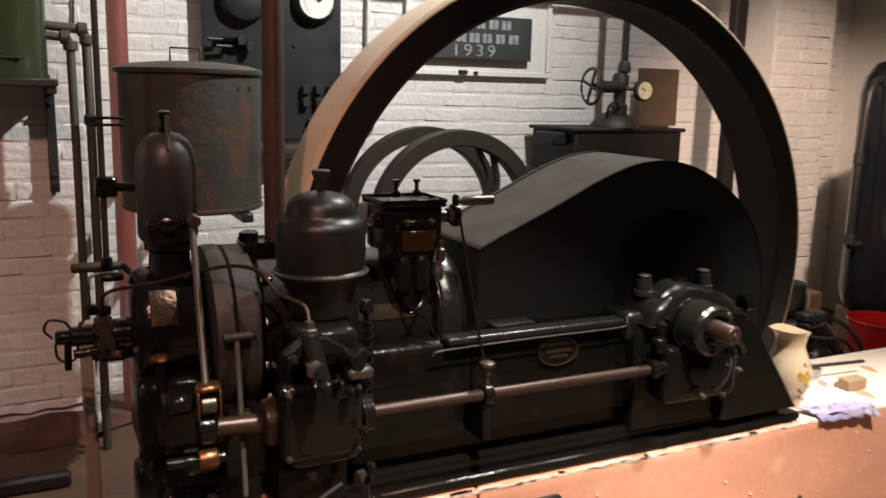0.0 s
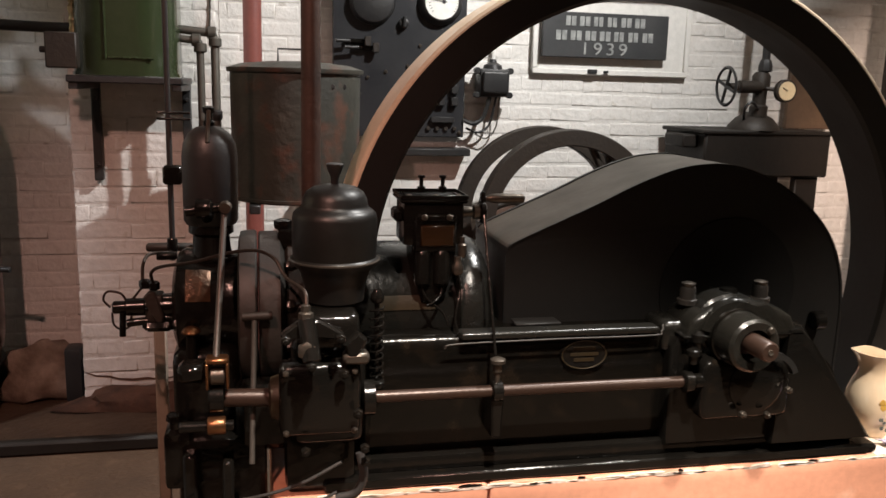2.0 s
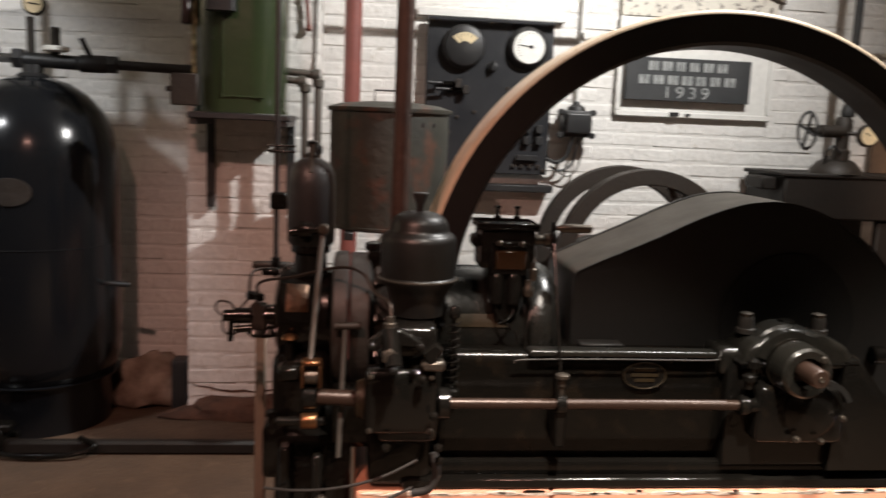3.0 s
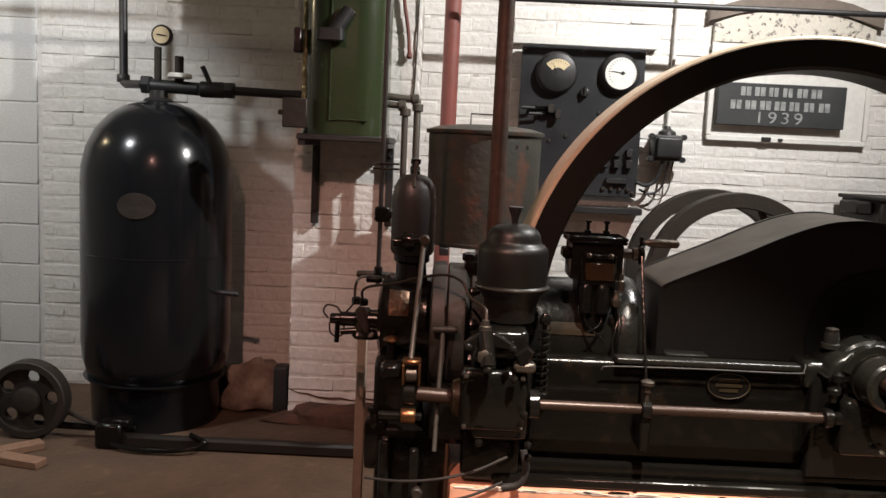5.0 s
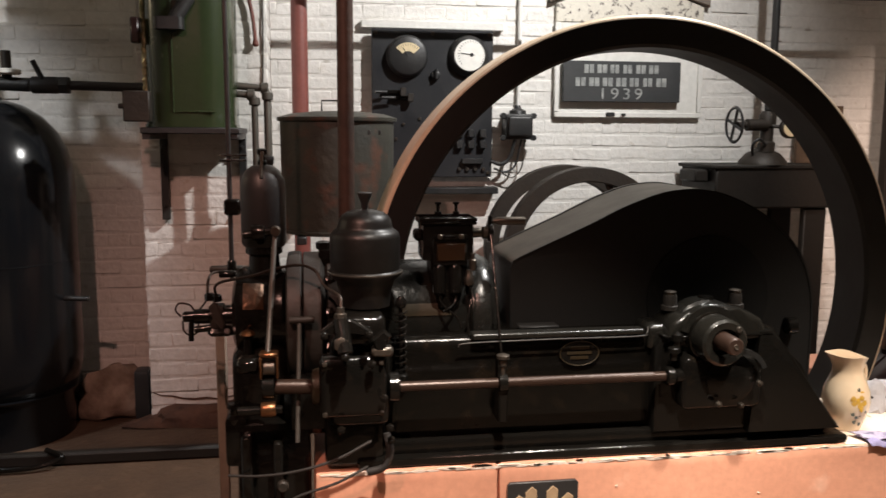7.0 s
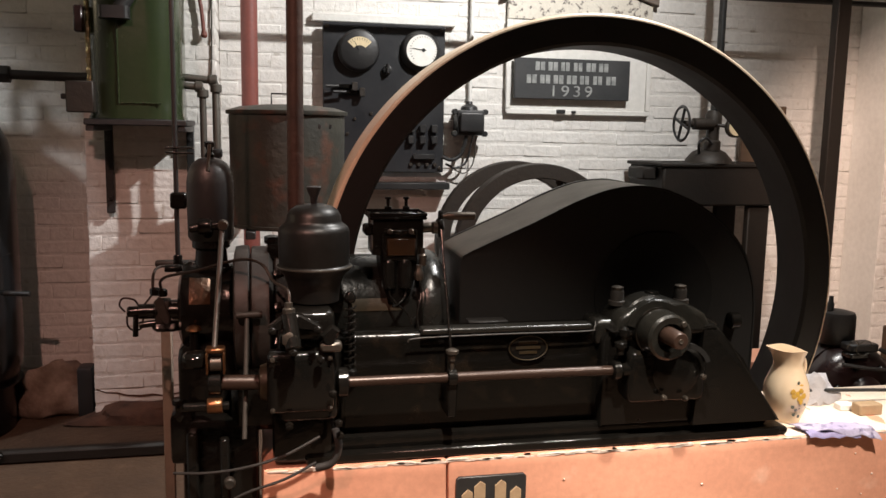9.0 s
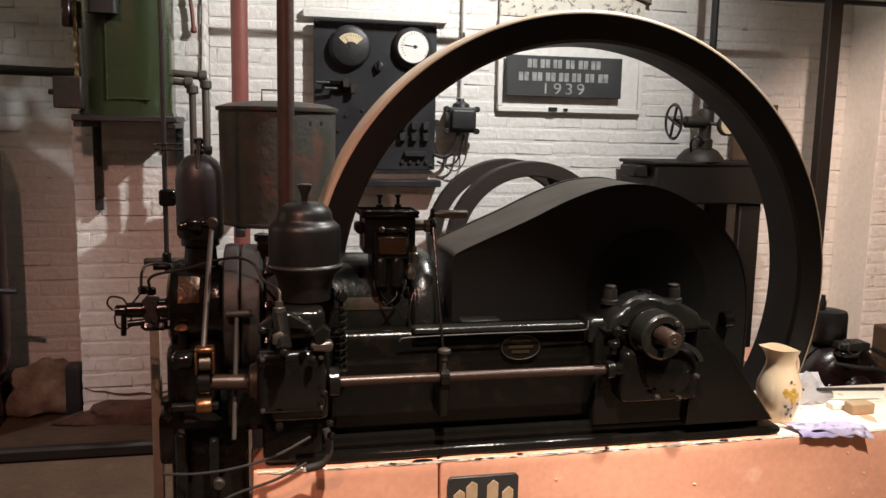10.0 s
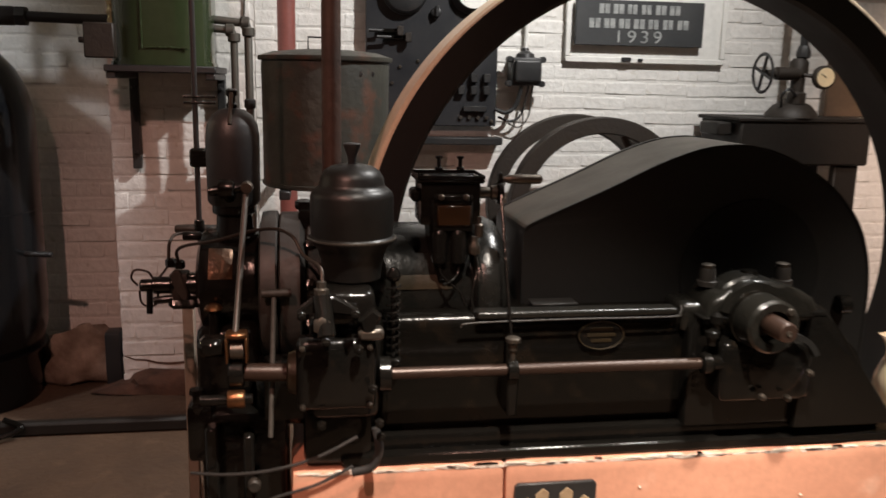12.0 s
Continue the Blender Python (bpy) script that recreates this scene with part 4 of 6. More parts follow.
part("drain_boss", lathe([(0.012, 0), (0.016, 0.004), (0.016, 0.02), (0.01, 0.024)], (0.455, 2.14, 0.5), "y", 12), M_SANDIRON, column)
for pts in ([(0.31, 2.17, 0.53), (0.4, 2.12, 0.545), (0.5, 2.08, 0.57), (0.6, 2.06, 0.605), (0.69, 2.06, 0.65)], [(0.31, 2.15, 0.4), (0.4, 2.1, 0.445), (0.5, 2.08, 0.5), (0.6, 2.06, 0.54), (0.68, 2.06, 0.58)]):
    part("cable", tube(pts, 0.0038, 8), M_RUBBER, column)

single("wooden_stake", rough(box(0.222, 0.256, 2.72, 2.745, 0.0, 0.87, 0.004), 0.002, 14), M_STAKE, "pale weathered wooden stake standing beside the engine", "stake")

# ---- things on the plinth ----
def jug():
    t = thing("jug", (2.183, 2.25, 0.546), "cream glazed ceramic jug with yellow flowers, on the plinth", "jug")
    prof = [(0.03, 0.0), (0.045, 0.002), (0.047, 0.01), (0.055, 0.03), (0.066, 0.06), (0.07, 0.085), (0.066, 0.115), (0.054, 0.145), (0.045, 0.165), (0.043, 0.18), (0.048, 0.2), (0.055, 0.215)]
    bm = bmesh.new()
    rings = []
    full = prof + [(r - 0.004, h) for r, h in reversed(prof[1:])]
    full = [(1.01 * r, 1.07 * h) for r, h in full]
    n = 48
    for i, (r, h) in enumerate(full):
        loop = []
        for k in range(n):
            a = 2 * math.pi * k / n
            lip = max(0.0, (h - 0.176) / 0.054) ** 2
            away = max(0.0, math.cos(a - math.pi)) ** 3
            rr = r * (1 + 0.35 * lip * away)
            loop.append(bm.verts.new((2.183 + rr * math.cos(a), 2.25 + rr * math.sin(a), 0.547 + h + 0.018 * lip * away - 0.006 * lip * math.cos(2 * a))))
        rings.append(loop)
    for p, q in zip(rings, rings[1:]):
        for k in range(n):
            bm.faces.new((p[k], p[(k + 1) % n], q[(k + 1) % n], q[k]))
    bm.faces.new(rings[0])
    bm.faces.new(rings[-1])
    body = part("jug_body", bm, M_JUG, t)
    part("handle", tube([(2.22, 2.27, 0.743), (2.255, 2.282, 0.742), (2.27, 2.287, 0.71), (2.26, 2.282, 0.665), (2.243, 2.274, 0.638)], 0.007, 10), M_JUG, t)
    rnd = random.Random(4)

    def blob(a, h, size, mat, name):
        h *= 1.07
        r = 0.0702 if 0.06 < h < 0.118 else 0.0632
        c = Vector((2.183 + r * math.cos(a), 2.25 + r * math.sin(a), 0.547 + h))
        out = Vector((math.cos(a), math.sin(a), 0))
        side = Vector((-math.sin(a), math.cos(a), 0))
        own = bmesh.new()
        mid = own.verts.new(c + out * 0.0015)
        loop = [own.verts.new(c + out * 0.0002 + size * rnd.uniform(0.6, 1.1) * (math.cos(k * 0.7854) * side + math.sin(k * 0.7854) * Vector((0, 0, 1)))) for k in range(8)]
        for k in range(8):
            own.faces.new((mid, loop[k], loop[(k + 1) % 8]))
        part(name, own, mat, body)

    for a, h in ((-1.1, 0.1), (-0.95, 0.108), (-1.0, 0.085), (-1.25, 0.09), (-0.8, 0.092), (-1.12, 0.115), (-0.9, 0.075), (-1.3, 0.105), (-0.85, 0.12)):
        blob(a - 0.58, h, 0.0105, M_YELLOW, "painted_flower")
    for a, h in ((-1.3, 0.06), (-1.1, 0.05), (-0.9, 0.055), (-1.05, 0.13), (-0.7, 0.065), (-1.2, 0.035), (-0.95, 0.03)):
        blob(a - 0.55, h, 0.0068, M_LEAF, "painted_leaf")


jug()


def folded_cloth():
    """Two layers of one folded cloth, its pointed corner over the edge."""
    t = thing("floral_cloth", (2.25, 2.12, 0.547), "folded lilac cloth with small dark flowers, over the plinth's edge", "cloth")
    for name, mat, corners, z, seed in (("upper_fold", M_CLOTH, ((2.145, 2.175), (2.365, 2.15), (2.415, 2.06), (2.165, 2.115)), 0.556, 1.0),
                                        ("lower_fold", M_LILAC, ((2.16, 2.165), (2.34, 2.15), (2.345, 2.082), (2.17, 2.09)), 0.549, 5.0)):
        bm = bmesh.new()
        bmesh.ops.create_grid(bm, x_segments=30, y_segments=14, size=0.5)
        a, b, c, d = (Vector(p) for p in corners)
        for v in bm.verts:
            u, w = v.co.x + 0.5, 0.5 - v.co.y
            p = (a * (1 - u) + b * u) * (1 - w) + (d * (1 - u) + c * u) * w
            p += Vector((0.006 * noise.noise(Vector((9 * w, seed, 0))), 0.008 * noise.noise(Vector((6 * u, seed, 3)))))
            z0 = z + 0.007 * (0.6 + noise.noise(Vector((5 * u, 4 * w, seed)))) + 0.004 * abs(math.sin(7 * u - 4 * w))
            y = p.y
            if y < 2.105:
                over = 2.105 - y
                y, z0 = 2.102 - 0.35 * over, z0 - over * 0.8
            v.co = Vector((p.x, y, z0))
        bmesh.ops.solidify(bm, geom=bm.faces[:], thickness=0.0025)
        part(name, bm, mat, t)


folded_cloth()
crumple = lump((2.385, 2.4, 0.575), (0.085, 0.05, 0.075), 2.6)
for v in crumple.verts:
    v.co.z = max(0.547, v.co.z + 0.012 * math.sin(60 * v.co.x + 20 * v.co.y))
single("white_rag", crumple, M_RAG, "crumpled greyish-white rag behind the jug", "rag")
single("paper_scrap", rough(box(2.42, 2.475, 2.29, 2.33, 0.547, 0.568, 0.003), 0.003, 30), M_PAPER, "small white paper scrap on the plinth", "paper")
single("wood_block", box(2.45, 2.535, 2.235, 2.28, 0.547, 0.583, 0.003), M_PALEWOOD, "small sawn wooden block on the plinth", "block")
single("iron_bar", rod((2.3, 2.37, 0.6), (2.66, 2.35, 0.59), 0.006, 10), M_DULL, "thin dark iron rod lying over the plinth", "rod")
single("small_oil_can", lathe([(0.022, 0), (0.024, 0.004), (0.022, 0.03), (0.01, 0.045), (0.006, 0.05), (0.006, 0.062), (0.012, 0.065), (0.01, 0.08)], (2.075, 2.4, 0.546), "z", 18), M_IRON, "small black oil cup behind the engine base", "oil cup")

pumpset = thing("motor_pump", (2.78, 2.74, 0.0), "oily maroon motor pump with a black canister on top", "pump")
shell = part("motor_body", lathe([(0.03, 0.0), (0.1, 0.006), (0.15, 0.02), (0.183, 0.05), (0.195, 0.09), (0.195, 0.25), (0.15, 0.29), (0.05, 0.3)], (2.8, 2.64, 0.45), "y", 44), M_MAROON, pumpset)
part("end_cover", lathe([(0.02, -0.03), (0.05, -0.026), (0.07, -0.01), (0.075, 0.01)], (2.8, 2.64, 0.47), "y", 28), M_MAROON, shell)
part("casing_rib", ring([(0.194, 0), (0.202, 0.003), (0.202, 0.016), (0.194, 0.02)], (2.8, 2.76, 0.45), "y", 44), M_MAROON, shell)
bolts([(2.8 + 0.135 * math.cos(radians(a)), 2.652, 0.45 + 0.135 * math.sin(radians(a))) for a in (20, 65, 110, 155)], "y", 0.011, -0.014, M_IRON, shell)
part("motor_foot", box(2.64, 2.96, 2.66, 2.9, 0.0, 0.27, 0.01), M_IRON, pumpset)
canister = part("black_canister", lathe([(0.062, 0), (0.068, 0.008), (0.068, 0.11), (0.062, 0.126), (0.03, 0.134)], (2.765, 2.79, 0.64), "z", 32), M_DULL, pumpset)
part("canister_stud", lathe([(0.012, 0), (0.014, 0.03), (0.01, 0.036), (0.008, 0.06)], (2.73, 2.79, 0.77), "z", 12), M_DULL, canister)
part("clamp_plate", box(2.74, 2.86, 2.66, 2.74, 0.632, 0.664, 0.006), M_DULL, pumpset)
part("clamp_plate", box(2.72, 2.8, 2.64, 2.7, 0.612, 0.634, 0.006), M_IRON, pumpset)
part("motor_cable", tube([(2.86, 2.66, 0.645), (2.92, 2.63, 0.61), (2.97, 2.61, 0.55), (3.0, 2.6, 0.47), (3.0, 2.62, 0.38)], 0.009, 8), M_RUBBER, pumpset)
part("motor_cable", tube([(2.68, 2.63, 0.6), (2.76, 2.6, 0.59), (2.86, 2.6, 0.575), (2.93, 2.6, 0.52), (2.95, 2.61, 0.46)], 0.007, 8), M_RUBBER, pumpset)
part("loose_wire", tube([(2.7, 2.64, 0.66), (2.715, 2.63, 0.69), (2.74, 2.63, 0.68), (2.735, 2.63, 0.65), (2.76, 2.63, 0.63), (2.79, 2.63, 0.64)], 0.0022, 6), M_GALV, pumpset)
part("loose_wire", tube([(2.76, 2.65, 0.668), (2.775, 2.64, 0.685), (2.8, 2.64, 0.68), (2.81, 2.64, 0.66)], 0.0022, 6), M_GALV, pumpset)

# ---- beside the right-hand pier ----
bottle = thing("gas_bottle", (3.63, 3.0, 0.0), "glossy red steel gas bottle with an open collar and black valve", "gas bottle")
part("bottle_body", lathe([(0.11, 0.0), (0.135, 0.012), (0.155, 0.04), (0.158, 0.1), (0.158, 0.22), (0.152, 0.27), (0.13, 0.31), (0.08, 0.335), (0.03, 0.34)], (3.63, 3.0, 0.0), "z", 44), M_RED, bottle)
collar = part("collar", ring([(0.128, 0.0), (0.134, 0.0), (0.146, 0.17), (0.14, 0.17)], (3.63, 3.0, 0.3), "z", 44), M_RED, bottle)
part("collar_rim", ring([(0.138, 0.0), (0.149, 0.002), (0.152, 0.009), (0.148, 0.016), (0.138, 0.016)], (3.63, 3.0, 0.462), "z", 44), M_RED, collar)
boss = part("side_boss", rod((3.54, 2.93, 0.29), (3.47, 2.875, 0.302), 0.032, 18), M_RED, bottle)
part("valve_knob", lathe([(0.012, 0), (0.03, 0.006), (0.034, 0.02), (0.034, 0.036), (0.024, 0.046)], (3.505, 2.82, 0.262), "y", 18), M_DULL, bottle, "black valve knob")
part("valve_lever", rod((3.5, 2.84, 0.3), (3.58, 2.85, 0.335), 0.008, 8), M_DULL, bottle)
part("neck_valve", lathe([(0.02, 0), (0.024, 0.02), (0.016, 0.026), (0.016, 0.07), (0.028, 0.074), (0.028, 0.09)], (3.63, 3.0, 0.338), "z", 16), M_DARKBRASS, bottle, "tarnished brass neck valve")
hose = thing("rubber_hose", (3.45, 2.95, 0.0), "brown rubber hose looped over the red bottle's collar", "hose")
part("hose", tube([(3.63, 2.97, 0.4), (3.62, 2.9, 0.47), (3.58, 2.84, 0.49), (3.52, 2.8, 0.465), (3.45, 2.77, 0.39), (3.39, 2.76, 0.28), (3.35, 2.77, 0.14), (3.33, 2.8, 0.03)], 0.012, 10), M_WOOD, hose)
part("hose_end", tube([(3.33, 2.8, 0.03), (3.3, 2.86, 0.014), (3.3, 3.0, 0.014), (3.4, 3.12, 0.014)], 0.012, 10), M_WOOD, hose)
gas = thing("tall_black_cylinder", (4.06, 3.36, 0.0), "tall black painted cylinder with a side pipe, on a wooden stand", "cylinder")
part("cylinder_body", lathe([(0.08, 0.36), (0.13, 0.385), (0.165, 0.43), (0.18, 0.5), (0.18, 1.5), (0.165, 1.58), (0.12, 1.65), (0.04, 1.68)], (4.06, 3.36, 0.0), "z", 44), M_BLACK, gas)
part("stand", box(3.93, 4.19, 3.24, 3.5, 0.0, 0.4, 0.01), M_WOOD, gas)
part("side_pipe", tube([(3.9, 3.36, 1.57), (3.84, 3.34, 1.56), (3.8, 3.33, 1.5), (3.785, 3.33, 1.4), (3.775, 3.33, 1.2), (3.772, 3.33, 0.78), (3.79, 3.34, 0.75), (3.9, 3.36, 0.75)], 0.018, 10, None, False), M_DULL, gas)
for z in (1.16, 0.76):
    part("pipe_joint", lathe([(0.022, 0), (0.026, 0.004), (0.026, 0.05), (0.022, 0.054)], (3.774, 3.33, z), "z", 12), M_DULL, gas)
single("brown_crate", box(3.64, 3.74, 3.42, 3.58, 0.0, 0.5, 0.006), M_WOOD, "narrow dark brown wooden crate at the pier's foot", "crate")

# ---- the far wall ----
panel = thing("switchboard", (1.2, 4.55, 1.21), "black slate switchboard with two meters and knife switches", "switchboard")
board = part("panel", box(0.87, 1.534, 4.545, 4.575, 1.212, 2.008, 0.004), M_SLATE, panel)
part("panel_batten", box(0.9, 0.96, 4.575, WALL - 0.008, 1.25, 1.98, 0.003), M_WOOD, panel)
part("panel_batten", box(1.44, 1.5, 4.575, WALL - 0.008, 1.25, 1.98, 0.003), M_WOOD, panel)
bolts([(0.893, 4.545, 1.985), (1.512, 4.545, 1.985), (1.2, 4.545, 1.985), (0.893, 4.545, 1.235), (1.512, 4.545, 1.235)], "y", 0.011, -0.008, M_STEEL, panel, "corner_bolt")
amm = part("ammeter", lathe([(0.09, -0.055), (0.1, -0.05), (0.104, -0.03), (0.112, -0.02), (0.112, 0.0)], (1.06, 4.545, 1.862), "y", 40), M_DULL, panel, "round black ammeter with an ivory scale")


arc = [(1.06 + r * math.cos(radians(a)), 1.845 + r * math.sin(radians(a))) for r, span in ((0.085, range(42, 139, 8)), (0.04, range(138, 41, -8))) for a in span]
scale = part("scale", prism(arc, 4.486, 4.492, 0), M_IVORY, amm)
part("needle", rod((1.06, 4.485, 1.86), (1.03, 4.485, 1.905), 0.0015, 6), M_DULL, amm)
for k in range(9):
    a = radians(50 + 10 * k)
    part("scale_tick", rod((1.06 + 0.068 * math.cos(a), 4.485, 1.845 + 0.068 * math.sin(a)), (1.06 + 0.08 * math.cos(a), 4.485, 1.845 + 0.08 * math.sin(a)), 0.001, 4, None, None, False), M_DULL, scale)
volt = part("voltmeter", lathe([(0.084, -0.05), (0.092, -0.046), (0.1, -0.03), (0.11, -0.012), (0.11, 0.0)], (1.395, 4.545, 1.87), "y", 40), M_DULL, panel, "round meter with a white dial")
face = part("dial", lathe([(0.001, -0.0535), (0.083, -0.053), (0.083, -0.049)], (1.395, 4.545, 1.87), "y", 40), M_DIAL, volt, "white dial")
for k in range(24):
    a = radians(-40 + 260 * k / 23)
    part("dial_tick", rod((1.405 + 0.066 * math.cos(a), 4.491, 1.872 + 0.066 * math.sin(a)), (1.405 + 0.077 * math.cos(a), 4.491, 1.872 + 0.077 * math.sin(a)), 0.0012, 4, None, None, False), M_DULL, face)
part("pointer", rod((1.42, 4.489, 1.871), (1.345, 4.489, 1.88), 0.002, 6), M_DULL, volt)
part("pointer_boss", lathe([(0.008, -0.004), (0.01, 0.0)], (1.405, 4.491, 1.872), "y", 14), M_DULL, volt)
part("selector", lathe([(0.016, -0.03), (0.024, -0.026), (0.026, 0)], (1.215, 4.545, 1.765), "y", 18), M_DULL, panel)
part("selector_knob", rod((1.215, 4.51, 1.745), (1.215, 4.51, 1.795), 0.009, 10), M_DULL, panel)
for z0, x0 in ((1.66, 0.93), (1.63, 0.97)):
    sw = part("knife_switch", box(x0, x0 + 0.12, 4.515, 4.545, z0, z0 + 0.022, 0.004), M_IRON, panel)
    part("switch_clip", box(x0 + 0.09, x0 + 0.12, 4.49, 4.52, z0 - 0.012, z0 + 0.034, 0.003), M_SANDIRON, sw)
    part("switch_handle", rod((x0 - 0.05, 4.49, z0 + 0.01), (x0 + 0.02, 4.5, z0 + 0.01), 0.009, 10), M_DULL, sw)
for i in range(3):
    for z in (1.37, 1.43):
        part("fuse_block", box(1.33 + 0.065 * i, 1.365 + 0.065 * i, 4.51, 4.545, z, z + 0.045, 0.004), M_DULL, panel)
part("fuse_block", box(1.36, 1.48, 4.515, 4.545, 1.285, 1.315, 0.004), M_DULL, panel)
for i in range(4):
    part("terminal", lathe([(0.009, -0.014), (0.012, -0.01), (0.012, 0)], (1.35 + 0.045 * i, 4.545, 1.255), "y", 10), M_SANDIRON, panel)
for x, z in ((1.3, 1.66), (1.04, 1.5), (1.13, 1.53), (1.0, 1.42), (1.24, 1.56)):
    part("panel_stud", lathe([(0.007, -0.01), (0.009, -0.007), (0.009, 0)], (x, 4.545, z), "y", 10), M_STEEL, panel)
single("top_rail", box(0.815, 1.6, 4.575, WALL - 0.002, 2.012, 2.055, 0.004), M_WHITE, "white-painted timber rail above the switchboard", "rail")
single("black_shelf_bar", box(1.068, 1.565, 4.5, WALL - 0.002, 1.12, 1.157, 0.005), M_DULL, "narrow black shelf bar under the switchboard", "shelf")

jbox = thing("junction_box", (1.675, 4.55, 1.4), "black cast-iron switch box with loose cables", "switch box")
part("box_body", box(1.6, 1.755, 4.49, WALL - 0.006, 1.42, 1.56, 0.015, segments=2), M_DULL, jbox)
part("box_lid", box(1.612, 1.743, 4.47, 4.492, 1.44, 1.545, 0.02, segments=3), M_DULL, jbox)
part("box_top", lathe([(0.05, 0), (0.045, 0.02), (0.02, 0.035), (0.016, 0.05)], (1.678, 4.55, 1.558), "z", 20), M_DULL, jbox)
for x, z in ((1.59, 1.55), (1.59, 1.43), (1.762, 1.55), (1.762, 1.43)):
    part("box_lug", lathe([(0.012, -0.02), (0.016, -0.016), (0.016, 0.02)], (x, 4.52, z), "y", 12), M_DULL, jbox)
part("conduit", rod((1.69, 4.59, 1.6), (1.705, 4.6, 3.5), 0.011, 10), M_WHITE, jbox, "white-painted conduit")
part("cable", tube([(1.53, 4.54, 1.3), (1.58, 4.52, 1.285), (1.63, 4.52, 1.32), (1.66, 4.52, 1.42)], 0.011, 8), M_DULL, jbox)
part("cable", tube([(1.55, 4.56, 1.26), (1.61, 4.55, 1.24), (1.67, 4.55, 1.28), (1.7, 4.54, 1.42)], 0.006, 8), M_DULL, jbox)
part("thin_cable", tube([(1.6, 4.56, 1.23), (1.66, 4.56, 1.21), (1.71, 4.56, 1.27), (1.72, 4.54, 1.42)], 0.004, 8), M_GALV, jbox)

frame_board = single("white_wall_panel", box(1.9, 2.77, 4.592, WALL - 0.003, 1.555, 2.07, 0.004), M_WHITE, "white-painted panel behind the sign", "panel", "structure")
for n, b in (("trim_bottom", (1.9, 2.77, 4.58, 4.592, 1.545, 1.575)), ("trim_side", (2.745, 2.775, 4.58, 4.592, 1.575, 2.07)), ("trim_side", (1.895, 1.925, 4.58, 4.592, 1.575, 2.07))):
    single(n, box(*b, 0.004), M_WHITE, "white-painted wooden trim", "trim", "structure")
arch = thing("arched_lintel", (2.33, 4.6, 2.05), "speckled cream arched panel under a brown arch band", "arch", kind="structure")
part("tympanum", prism([(1.9, 2.072), (2.77, 2.072), (2.77, 2.17), (2.62, 2.225), (2.48, 2.25), (2.33, 2.258), (2.18, 2.25), (2.04, 2.225), (1.9, 2.17)], 4.588, WALL - 0.002, 0.003), M_SPECKLE, arch)
upper = [(1.86, 2.172), (2.04, 2.228), (2.18, 2.253), (2.33, 2.262), (2.48, 2.253), (2.62, 2.228), (2.8, 2.172)]
part("arch_band", prism(upper + [(x, z + 0.07) for x, z in reversed(upper)], 4.57, WALL - 0.002, 0.006), M_ARCH, arch)

# sign with bars where a maker's name stands, and its year
sign = thing("sign_board", (2.27, 4.53, 1.63), "black painted board with grey stencilled lines and the year 1939", "sign")
part("board", box(1.935, 2.625, 4.545, 4.572, 1.632, 1.858, 0.003), M_SIGN, sign)
part("sign_batten", box(2.2, 2.3, 4.572, 4.592, 1.66, 1.84, 0.002), M_WOOD, sign)


def stencil(widths, x0, x1, z0, z1):
    step = (x1 - x0) / len(widths)
    for k, w in enumerate(widths):
        a = x0 + step * k + step * 0.12
        b = a + step * 0.74 * w
        m = (a + b) / 2
        own = box(a, m - 0.003, 4.5415, 4.5445, z0, z1, 0.0006)
        box(m + 0.003, b, 4.5415, 4.5445, z0, z1, 0.0006, own)
        part("stencil_bar", own, M_LETTER, sign)


stencil([1, 1, 0.9, 0.9, 1, 1], 2.045, 2.5, 1.79, 1.838)
stencil([1, 1, 1, 1, 0.9, 0.9, 1], 1.995, 2.55, 1.718, 1.766)
for k, digit in enumerate("1939"):
    year = bpy.data.curves.new("year", "FONT")
    year.body, year.size, year.align_x, year.extrude = digit, 0.088, "CENTER", 0.0012
    yo = new("digit", year)
    bpy.context.view_layer.update()
    me = bpy.data.meshes.new_from_object(yo.evaluated_get(bpy.context.evaluated_depsgraph_get()))
    bpy.data.objects.remove(yo)
    for v in me.vertices:
        v.co = Vector((2.27 + 0.07 * (k - 1.5) + v.co.x * 1.2, 4.5425 - v.co.z, 1.648 + v.co.y))
    me.materials.append(M_LETTER)
    yt = new("digit", me)
    yt.parent = sign
    yt.matrix_parent_inverse = Matrix.Translation(sign.location).inverted()
single("bolt_hole", lathe([(0.001, -0.001), (0.009, -0.0005), (0.01, 0.004)], (2.125, 2.108, 0.308), "y", 12), M_DULL, "dark drilled bolt hole in the plinth", "hole")
single("small_black_clip", box(2.2, 2.25, 4.565, 4.585, 1.553, 1.575, 0.003), M_DULL, "small black clip on the white trim", "clip")
single("small_black_clip", box(2.29, 2.315, 4.567, 4.585, 1.556, 1.57, 0.003), M_DULL, "small black clip on the white trim", "clip")

